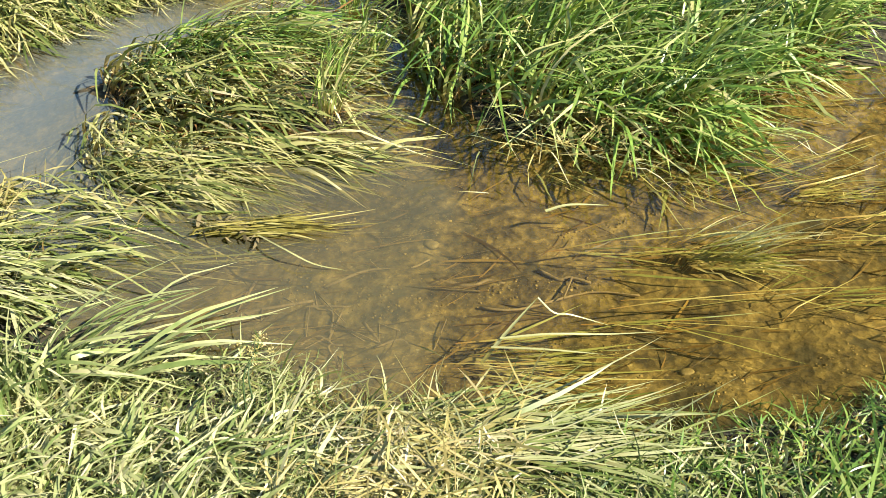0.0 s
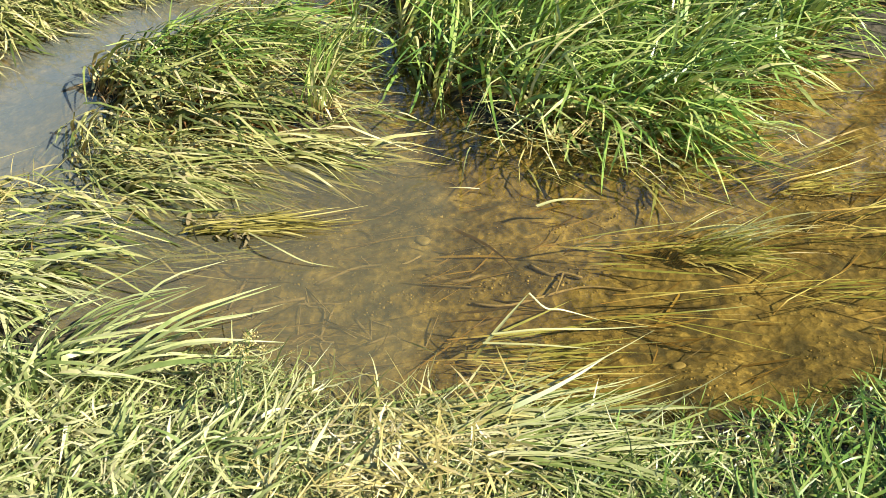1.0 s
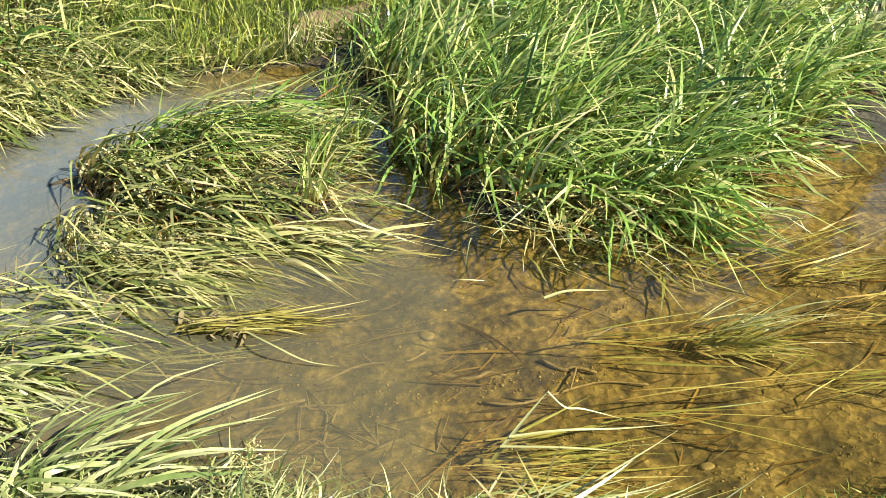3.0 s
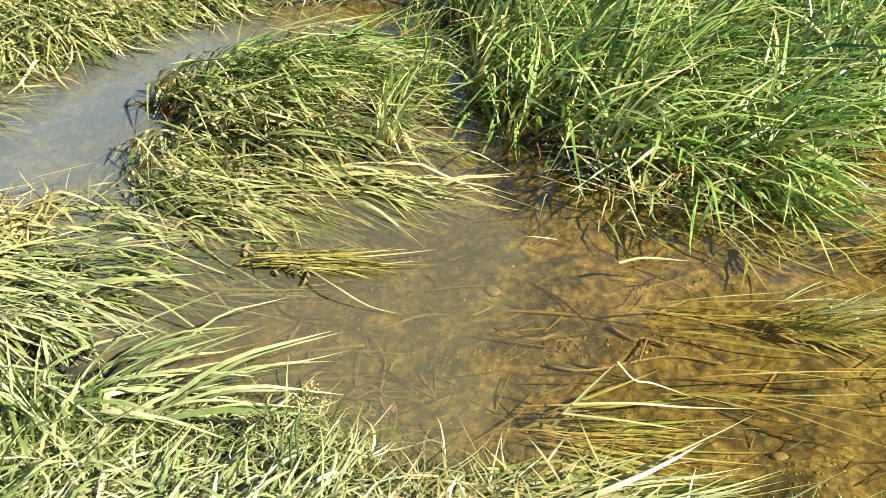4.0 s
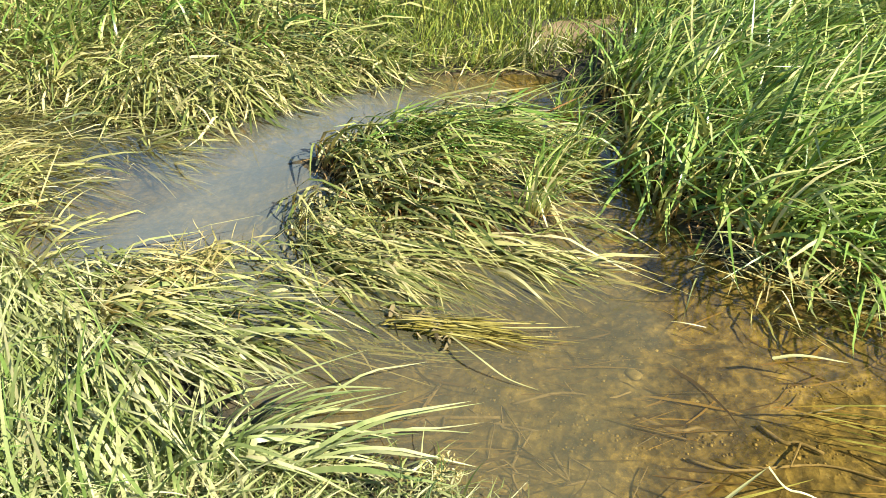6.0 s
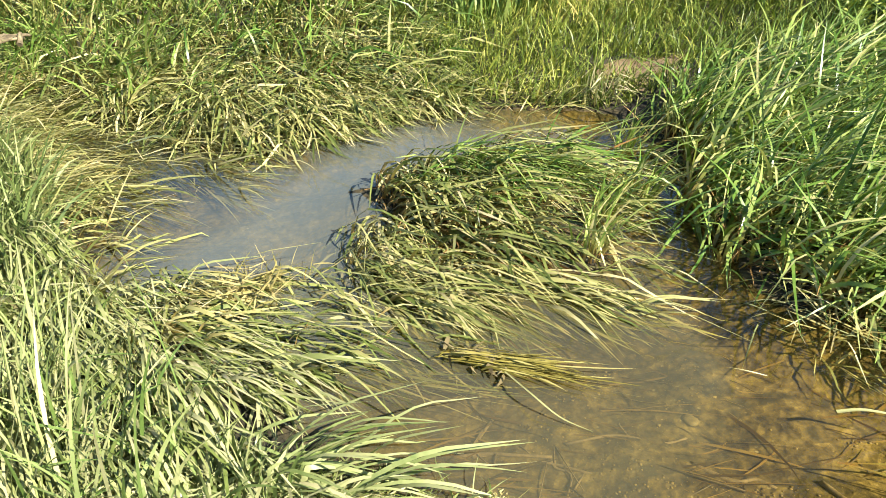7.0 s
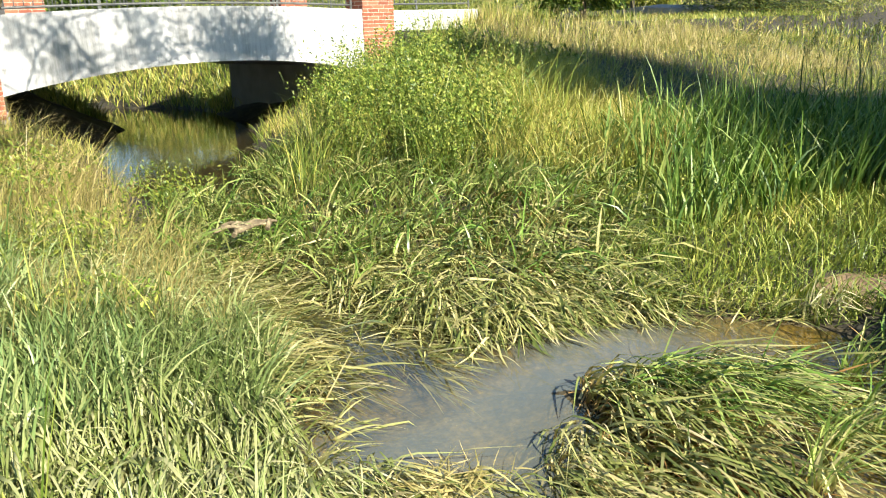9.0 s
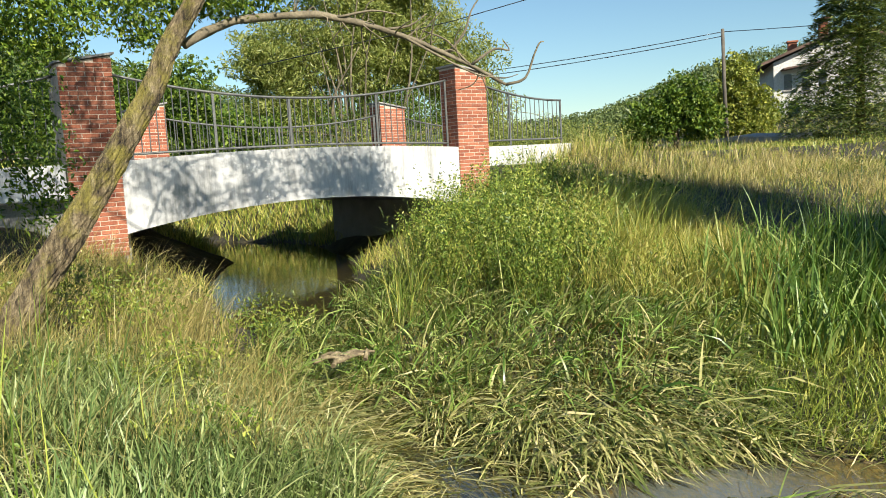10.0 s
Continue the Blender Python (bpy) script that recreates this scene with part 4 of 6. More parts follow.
clump("broad bleached sedge blades lying flat along the bank", insideF, 1700, (0.4, 1.5, 0.3, 1.4), -0.66, (0.26, 0.70), (0.005, 0.013), (1.48, 1.62), (-0.03, 0.1), PALE, (0.05, 0.85), loose=16, floor="lying", kink=0.1, azs=0.28, sway=0.5, lift=0.025)
insideG = ellipse(0.12, 1.80, 0.22, 0.12, -40)
clump("arching tuft of long sedge at the foot of the bank", insideG, 240, (-0.3, 0.5, 1.4, 2.1), -0.42, (0.34, 0.60), (0.011, 0.018), (0.55, 1.15), (0.6, 1.0), GREYGREEN, (0.4, 1.0), loose=22, floor=0.02, azs=0.35, fold=0.6, seg=7)
clump("snapped upright blades with kinked tops above the arching tuft", ellipse(-0.02, 1.80, 0.16, 0.08, -40), 420, (-0.3, 0.3, 1.6, 2.1), -0.6, (0.22, 0.36), (0.010, 0.016), (0.0, 0.3), (0.4, 1.0), GREYGREEN, (0.1, 0.85), loose=8, floor=0.02, azs=1.2, kink=0.6, seg=7)
insideH = ellipse(1.50, -0.04, 0.40, 0.13, -40)
clump("green sedge tuft leaning over the near bank", insideH, 1500, (0.9, 2.2, -0.6, 0.7), 0.1, (0.16, 0.36), (0.006, 0.011), (0.9, 1.4), (0.1, 0.7), DEEP_SEDGE, (0.0, 0.75), loose=16, floor=0.02, azs=0.6)

LEFT = lambda x, y, e: (e > 0.12) & (x < -0.02 - 0.25 * (y - 1.5)) & (np.hypot(x, y) > 1.6)
patch("lush_grass", "bright bent grass on the grassy bank", 34000, (-4.6, 0.3, 0.9, 6.4), lambda x, y, e: LEFT(x, y, e) & ((y > 3.5) | (x < -1.7) | (rg.random(len(x)) < 0.35)), (0.2, 0.46), (0.005, 0.011), -1.0, (0.0, 0.9), (0.4, 1.9), LUSH, (0.25, 1.0), azs=1.2, kink=0.03, fold=0.7)
patch("lush_grass", "tall fresh green grass on the bank", 9000, (-4.0, 0.0, 3.0, 5.2), lambda x, y, e: LEFT(x, y, e) & (y > 3.2) & (np.sin(2.1 * x + y) * np.sin(1.9 * y - x) > -0.1), (0.3, 0.54), (0.007, 0.014), -1.2, (0.0, 0.45), (0.3, 1.4), GREYGREEN, (0.0, 0.65), azs=1.6, kink=0.05)
ACROSS = lambda x, y: -((x - A0.x) * N.x + (y - A0.y) * N.y)
OFF = lambda x, y: np.abs(-((x - A0.x) * N.x + (y - A0.y) * N.y) + 2.6) > 2.7
patch("meadow_grass", "tall seeding meadow grass on the banks and slopes", 62000, (-8, 13, 5.4, 21),
      lambda x, y, e: (e > 0.3) & OFF(x, y) & ~((x > -1.5 - (y - 4.2) * 0.22) & (x < 3.0) & (y < 8.5)), (0.18, 0.46), (0.005, 0.010), -1.2, (0.0, 1.0), (0.2, 1.4), MEADOW, (0.0, 1.0), azs=2.0, seg=3)
patch("dry_grass", "dry straw-coloured seeding grass", 5000, (-5.2, -2.4, 6.5, 10.8), lambda x, y, e: (e > 0.3) & (np.sin(3 * x) * np.sin(2.3 * y) > -0.3), (0.5, 0.85), (0.004, 0.008), -0.3, (0.0, 0.4), (0.3, 1.6), STRAW, (0.0, 1.0), azs=1.0)
patch("dry_grass", "dry straw-coloured grass on the slope's crest", 13000, (2.2, 9.5, 14.2, 21), lambda x, y, e: OFF(x, y) & (np.sin(1.7 * x) * np.sin(1.3 * y + 1) > -0.2), (0.2, 0.55), (0.005, 0.010), -0.3, (0.0, 0.7), (0.2, 1.0), STRAW, (0.2, 1.0), azs=2.0)
patch("far_grass", "grass of the far meadow and upstream banks", 42000, (-16, 40, 18, 60),
      lambda x, y, e: (e > 0.0) & ((-((x - A0.x) * N.x + (y - A0.y) * N.y) < -5.4) | ((x > 4) & OFF(x, y))), (0.15, 0.4), (0.02, 0.04), -1.2, (0.0, 0.45), (0.1, 1.1), MEADOW, (0.0, 0.8), azs=2.0, seg=3)
HERE = lambda x, y, e: (e > 0.08) & ((y < -0.5) | ((x < -0.9) & (y < 1.1)) | (x > 4.4) | (x < -4.5)) & ~((x > 4.3) & (y > 4.1))
patch("bank_meadow", "rough grass of the bank behind and beside the viewpoint", 64000, (-5.0, 6.5, -3.6, 5.4), HERE, (0.14, 0.32), (0.015, 0.030), -0.8, (0.0, 1.1), (0.2, 1.3), LUSH, (0.3, 0.95), azs=2.0, seg=3)
patch("lane_grass", "short meadow grass before the gravel lane", 26000, (4, 26, 17, 36), lambda x, y, e: (ACROSS(x, y) < 0.6) & OFF(x, y), (0.10, 0.26), (0.012, 0.024), -1.2, (0.0, 0.7), (0.1, 1.1), MEADOW, (0.1, 0.9), azs=2.0, seg=3)
patch("lane_grass", "short meadow grass on the level ground past the bridge", 22000, (8, 24, 17, 34), lambda x, y, e: ~OFF(x, y), (0.10, 0.24), (0.012, 0.022), -1.2, (0.0, 0.7), (0.1, 1.1), MEADOW, (0.15, 0.85), azs=2.0, seg=3)
patch("verge_grass", "rank green and straw grass against the bridge's kerb", 3200, (0.4, 4.2, 13.4, 18.0), lambda x, y, e: (np.abs(ACROSS(x, y) - 0.45) < 0.4) & ((x - A0.x) * U.x + (y - A0.y) * U.y > SPAN + 0.9 + 0.6 * np.sin(7 * x) ** 2), (0.35, 0.75), (0.006, 0.012), -1.2, (0.0, 0.4), (0.1, 1.1), MEADOW, (0.2, 1.0), azs=2.0)
patch("reed_bed", "stand of upright broad-leaved reeds below the slope", 13000, (2.2, 9.5, 5.0, 9.4),
      lambda x, y, e: (y > 5.4 + 0.15 * x) & (y < 9.6 - 0.2 * x) & (rg.random(len(x)) < np.clip((x - 1.5 - 0.35 * (y - 6) + 0.5 * np.sin(3 * y) * np.sin(2 * x)) / 1.8, 0, 1)), (0.5, 0.95), (0.014, 0.024), -1.2, (0.0, 0.25), (0.1, 1.3), REED, (0.0, 1.0), azs=2.0)
patch("bank_turf", "short bright turf beside the mud bank", 36000, (1.5, 7.5, 4.2, 7.4), lambda x, y, e: (e > 0.06) & ~ellipse(3.02, 4.60, 0.28, 0.16, -30, 0.7)(x, y), (0.1, 0.32), (0.005, 0.011), -1.2, (0.0, 0.9), (0.2, 1.4), MEADOW, (0.05, 0.58), azs=2.0, seg=3)
patch("margin_sedge", "pale bent sedge along the pool's soft margins", 5200, (-1.6, 2.4, 2.2, 5.6), lambda x, y, e: (e > -0.12) & (e < 0.34) & (((x < 0.55) & (y > 2.75)) | (y > 4.3)), (0.25, 0.5), (0.009, 0.016),
      lambda x, y: FLOW + 0.75 + 0 * x, (0.5, 1.3), (0.3, 0.9), SEDGE, (0.2, 1.0), floor=0.008, azs=0.7, kink=0.15)
patch("seeding_grass", "tall yellow-green seeding grass on the herb bank", 13000, (0.9, 3.4, 7.3, 12.6), lambda x, y, e: (np.abs(x - 2.25) < 0.9 + 0.2 * np.sin(4 * y)) & (e > 0.5), (0.35, 0.75), (0.004, 0.009), -1.0, (0.0, 0.6), (0.2, 1.3), MEADOW, (0.45, 0.95), azs=2.0)
patch("upright_grass", "tall fresh blades rising from the near bank", 1500, (-1.3, 0.0, 1.5, 2.9), lambda x, y, e: (e > 0.1) & (ellipse(-0.72, 2.05, 0.34, 0.42)(x, y) | (ellipse(-0.3, 1.75, 0.25, 0.2)(x, y) & (rg.random(len(x)) < 0.4))), (0.38, 0.66), (0.007, 0.013), -0.9, (0.0, 0.3), (0.1, 1.0), LUSH, (0.3, 1.0), azs=1.6, seg=7, kink=0.1)
patch("grass_stalk_stand", "thin tall grass stalks rising at the near side of the bank", 6, (-0.9, -0.05, 1.25, 2.2), lambda x, y, e: e > 0.15, (0.7, 1.05), (0.005, 0.009), -0.8, (0.0, 0.15), (0.05, 0.5), LUSH, (0.4, 0.9), azs=1.5, seg=7)
patch("sedge_hem", "bleached sedge blades drooping from the bed into the pool", 3600, (-1.3, 2.0, 4.4, 5.6), lambda x, y, e: (e > 0.02) & (e < 0.75) & (x < 1.7), (0.35, 0.60), (0.011, 0.018),
      lambda x, y: FLOW + 0.2 + 0 * x, (0.4, 1.2), (0.8, 1.3), SEDGE, (0.1, 0.95), floor=0.008, azs=0.45, kink=0.03, fold=0.45, seg=6, final=(1.7, 2.3))
patch("flattened_sedge", "golden sedge pressed flat over shallow water", 6500, (-2.0, 0.2, 4.0, 6.6), lambda x, y, e: (e > -0.4) & (e < 0.45), (0.4, 0.75), (0.010, 0.018),
      lambda x, y: FLOW + 0.6 + 0 * x, (1.0, 1.45), (0.1, 0.5), SEDGE, (0.35, 0.95), floor=0.01, azs=0.3, kink=0.08)
patch("drooping_grass", "pale broad grass blades drooping in fountains", 7500, (-1.9, 0.1, 1.9, 3.6), lambda x, y, e: (e > 0.02) & (x < -0.05 - 0.35 * (y - 2.0)), (0.30, 0.58), (0.008, 0.015),
      lambda x, y: -1.45 + 0 * x, (0.0, 0.4), (1.7, 2.4), PALE, (0.1, 0.82), azs=0.4, kink=0.04, fold=0.55, seg=5)
patch("bank_fringe", "rank grass on the banks under the bridge's edges", 15000, (-7.5, 2.5, 10.5, 22), lambda x, y, e: (e > 0.03) & (((ACROSS(x, y) > -1.0) & (ACROSS(x, y) < 0.8)) | ((ACROSS(x, y) < -4.4) & (ACROSS(x, y) > -7.5))) & (ground_z(x, y) < 1.2),
      (0.25, 0.5), (0.008, 0.014), -1.2, (0.0, 0.6), (0.2, 1.2), MEADOW, (0.1, 0.9), azs=2.0)

patch("seeding_grass", "fine yellow-green seeding grass among bank herbs", 3600, (-3.6, -0.9, 3.6, 6.8), lambda x, y, e: (e > 0.3) & (np.sin(2.6 * x + 1) * np.sin(2.2 * y) > -0.25), (0.4, 0.72), (0.003, 0.006), -0.6, (0.0, 0.4), (0.2, 1.4), STRAW, (0.0, 0.8), azs=1.4)
patch("upright_sedge", "upright blue-green blades on the grassy bank", 3600, (-2.6, -1.0, 2.4, 4.8), lambda x, y, e: ellipse(-1.55, 3.35, 0.42, 0.6)(x, y) | ellipse(-2.2, 4.2, 0.35, 0.35)(x, y), (0.30, 0.52), (0.010, 0.017), -1.0, (0.0, 0.3), (0.1, 0.7), BLUEGREEN, (0.3, 1.0), azs=2.0)
patch("upstream_grass", "sunlit grass on the banks beyond the bridge", 22000, (-10, 2.0, 14.5, 26), lambda x, y, e: (e > -0.05) & (ACROSS(x, y) < -5.0) & (ACROSS(x, y) > -13), (0.3, 0.65), (0.018, 0.03), -1.2, (0.0, 0.6), (0.2, 1.3), MEADOW, (0.1, 0.9), azs=2.0, seg=4)
patch("green_mat", "low dark green grass curling at the bank's foot", 8000, (0.9, 2.6, -0.6, 0.8), lambda x, y, e: (e > 0.04) & (e < 0.9), (0.06, 0.16), (0.005, 0.009), -0.3, (0.7, 1.5), (0.2, 0.9), DEEP_SEDGE, (0.0, 0.7), azs=1.8, sway=0.6, floor="lying", seg=6)
patch("dead_sedge", "rusty dead blades sagging from the sedge's foot", 6500, (1.6, 4.2, 1.2, 4.0), lambda x, y, e: insideB(x, y - 0.0) & ~insideB(x - 0.25, y - 0.22), (0.15, 0.4), (0.004, 0.010), -1.0, (0.5, 1.4), (0.3, 1.0), RUST, (0.15, 1.0), category="plant litter", azs=1.3, floor=0.004, seg=6)
patch("dead_sedge", "rusty dead blades at the clump's foot", 2300, (0.4, 1.9, 2.3, 4.2), lambda x, y, e: insideA(x, y), (0.2, 0.5), (0.006, 0.012), -1.2, (0.9, 1.5), (0.2, 0.7), RUST, (0.0, 1.0), category="plant litter", azs=0.7, floor=0.004, seg=6)
patch("dry_grass", "tall dry stalks along the slope's crest", 3200, (3.0, 8.5, 15.5, 25), lambda x, y, e: (ACROSS(x, y) > 0.15) & (ACROSS(x, y) < 1.6) & (np.sin(1.9 * x + y) > -0.3), (0.4, 0.85), (0.005, 0.009), -0.4, (0.0, 0.35), (0.1, 0.9), STRAW, (0.2, 1.0), azs=2.0)

# ---- trees and bushes ----
def blob_points(blobs, n):
    """Leaf places in lumpy crowns: denser towards the skin, with gaps."""
    out = []
    vol = np.array([b[3] * b[4] * b[5] for b in blobs]) ** 0.75
    for b, k in zip(blobs, (n * vol / vol.sum()).astype(int)):
        d = rg.normal(0, 1, (k, 3))
        d /= np.linalg.norm(d, axis=1)[:, None]
        lump = 1 + 0.22 * np.sin(4 * d[:, 0] + b[0]) * np.sin(4.3 * d[:, 1] + b[1]) + 0.2 * np.sin(9 * d[:, 2] + 5 * d[:, 0])
        r = (rg.random(k) ** 0.45 * lump)[:, None]
        p = np.array(b[:3]) + d * r * np.array(b[3:6])
        gap = np.sin(p[:, 0] * 5.1 / b[3] + b[2]) * np.sin(p[:, 1] * 4.7 / b[4]) * np.sin(p[:, 2] * 5.3 / b[5])
        out.append(p[gap > -0.35])
    return np.concatenate(out)


def tree(label, trunk, r0, r1, blobs, leaves, size, mat, name="tree", bark=None, start=0.45, slim=0.5, seed=3, furrowed=False):
    bark = bark or BARK
    pts = smooth_line(trunk, 5)
    ob = thing(name, trunk[0], label, "tree" if name == "tree" else "bush")
    if furrowed:
        fine = smooth_line(trunk, 22)
        part("trunk", bark_tube(fine, list(np.interp(np.linspace(0, 1, len(fine)), [0, 0.12, 0.6, 1], [r0 * 1.25, r0, (r0 + r1) / 2, r1]))), bark, ob, "furrowed brown trunk with yellow moss")
    else:
        part("trunk", tube(pts, list(np.linspace(r0, r1, len(pts))), 14 if name == "tree" else 8, 0.06, seed, 0.24), bark, ob, "rough brown trunk")
    rr = np.random.default_rng(seed)
    for b in blobs:
        i = int(rr.uniform(start, 0.98) * (len(pts) - 1))
        a, c = Vector(pts[i]), Vector(b[:3])
        mid = (a + c) / 2 + Vector((rr.normal(0, 0.1), rr.normal(0, 0.1), 0.12)) * (c - a).length
        q = smooth_line([a, mid, c], 4)
        part("limb", tube(q, list(np.linspace(r1 * 0.6, r1 * 0.12, len(q))), 6, 0.08, seed), bark, ob)
    part("crown", leaf_mesh("crown", rg, blob_points(blobs, leaves), np.full(1, size), mat, slim=slim), mat, ob, "uneven leafy crown")
    return ob


def bark_tube(points, radii, sides=72, depth=0.16, seed=0.0):
    """A trunk whose bark stands in long, broken ridges."""
    bm, rings, run = bmesh.new(), [], 0.0
    for i, p in enumerate(points):
        d = (points[min(i + 1, len(points) - 1)] - points[max(i - 1, 0)]).normalized()
        a = d.cross(Vector((0.13, 1, 0.21))).normalized()
        b = d.cross(a)
        run += (p - points[i - 1]).length if i else 0.0
        ring = []
        for k in range(sides):
            t = 2 * math.pi * k / sides + 0.35 * run
            q = Vector((math.cos(t) * 3.4, math.sin(t) * 3.4, run * 4.5 + seed))
            ridge = 1 - 2.2 * abs(noise.noise(q)) - 0.9 * abs(noise.noise(q * 2.3))
            lump = noise.noise(Vector((math.cos(t), math.sin(t), run * 2 + seed)))
            r = float(radii[i]) * (1 + depth * ridge + 0.12 * lump)
            ring.append(bm.verts.new(p + r * (math.cos(t) * a + math.sin(t) * b)))
        rings.append(ring)
    for r0, r1 in zip(rings, rings[1:]):
        for k in range(sides):
            bm.faces.new((r0[k], r0[(k + 1) % sides], r1[(k + 1) % sides], r1[k]))
    bm.faces.new(rings[0][::-1])
    bm.faces.new(rings[-1])
    return bm


# leaning mossy tree beside the bridge, its crown reaching over the creek
lean_trunk = [(-3.55, 5.55, 0.35), (-3.33, 5.72, 0.85), (-3.06, 5.87, 1.31), (-2.81, 5.99, 1.71), (-2.59, 6.08, 2.08), (-2.37, 6.17, 2.47), (-2.21, 6.23, 2.83), (-2.0, 6.29, 3.16), (-1.6, 6.5, 3.9), (-0.6, 6.9, 5.2), (0.6, 7.2, 6.2)]
leaning = tree("leaning tree with a mossy furrowed trunk and feathery leaves", lean_trunk, 0.110, 0.038,
               [(-3.5, 6.4, 3.40, 0.5, 0.4, 0.20), (-2.75, 6.6, 3.40, 0.42, 0.4, 0.18), (-2.05, 6.75, 3.3, 0.5, 0.4, 0.24), (-1.55, 6.8, 3.4, 0.4, 0.4, 0.18), (-3.4, 6.2, 4.4, 1.2, 1.0, 0.7),
                (-1.7, 6.4, 6.7, 0.8, 0.7, 0.8), (-2.7, 5.6, 6.2, 0.9, 0.8, 0.8), (-2.0, 6.6, 7.6, 0.8, 0.7, 0.7), (-0.5, 6.75, 6.4, 0.8, 0.6, 0.55), (0.5, 7.5, 6.45, 0.8, 0.6, 0.55), (1.4, 8.2, 6.45, 0.8, 0.6, 0.55), (1.6, 8.3, 6.3, 0.6, 0.5, 0.5), (2.1, 8.65, 6.4, 0.75, 0.6, 0.6), (2.1, 8.7, 6.3, 0.6, 0.5, 0.5)], 46000, 0.058, CROWN, start=0.72, slim=0.42, furrowed=True)
spray = [(-3.9, 6.6, 2.95, 0.4, 0.4, 0.25), (-3.3, 6.6, 2.95, 0.3, 0.3, 0.16), (-2.55, 6.7, 3.0, 0.3, 0.3, 0.14), (-3.7, 6.5, 3.3, 0.55, 0.4, 0.28), (-3.05, 6.5, 3.2, 0.45, 0.4, 0.24), (-2.5, 6.6, 3.25, 0.4, 0.4, 0.22), (-1.85, 6.7, 3.22, 0.4, 0.4, 0.16), (-1.4, 6.8, 3.32, 0.35, 0.3, 0.12), (-4.2, 6.7, 3.1, 0.5, 0.4, 0.3)]
part("leaf_spray", leaf_mesh("leaf_spray", rg, blob_points(spray, 13000), np.full(1, 0.05), SUNLIT_LOCUST, droop=0.7, slim=0.45), SUNLIT_LOCUST, leaning, "feathery leaf sprays in a brightened, sunlit leaf colour")["kind"] = "stuff"
dead = smooth_line([(-2.16, 6.4, 2.85), (-1.87, 6.64, 3.04), (-1.52, 6.73, 3.09), (-1.16, 6.79, 3.09), (-0.8, 6.84, 3.01), (-0.43, 6.86, 2.88), (-0.06, 6.87, 2.7), (0.17, 6.86, 2.57), (0.38, 6.85, 2.44)], 4)
part("dead_branch", tube(dead, list(np.linspace(0.040, 0.012, len(dead))), 9, 0.28, 5), DEADWOOD, leaning, "bare grey branch")
for q in ([(0.38, 6.85, 2.44), (0.54, 6.84, 2.48), (0.62, 6.83, 2.66), (0.67, 6.82, 2.76), (0.71, 6.82, 2.77)], [(-0.1, 6.87, 2.72), (0.05, 6.85, 2.88), (0.12, 6.85, 3.06), (0.22, 6.85, 3.2)],
          [(0.1, 6.86, 2.62), (0.3, 6.86, 2.74), (0.42, 6.86, 2.72), (0.38, 6.86, 2.80)], [(-0.6, 6.85, 2.95), (-0.4, 6.85, 2.97), (-0.25, 6.85, 3.06)], [(0.2, 6.86, 2.55), (0.05, 6.86, 2.66), (-0.1, 6.88, 2.84), (-0.3, 6.88, 2.93)],
          [(-0.45, 6.86, 2.88), (-0.2, 6.8, 2.72), (0.12, 6.8, 2.54), (0.3, 6.8, 2.5)], [(-1.0, 6.8, 3.06), (-0.7, 6.8, 3.1), (-0.5, 6.8, 3.06)]):
    s = smooth_line(q, 3)
    part("twig", tube(s, list(np.linspace(0.014, 0.005, len(s))), 5, 0.15, 8), DEADWOOD, leaning)

rb = np.random.default_rng(31)
for k in range(34):                                     # short broken twigs along the bare branch
    p0 = dead[int(rb.uniform(0.2, 0.97) * (len(dead) - 1))]
    out = Vector((rb.normal(0.25, 0.5), rb.normal(0, 0.3), rb.normal(0.25, 0.55))).normalized() * rb.uniform(0.08, 0.34)
    q = smooth_line([p0, p0 + out * 0.5 + Vector((rb.normal(0, 0.03), 0, rb.normal(0, 0.03))), p0 + out], 3)
    part("twig", tube(q, list(np.linspace(0.008, 0.003, len(q))), 5, 0.2, k), DEADWOOD, leaning)

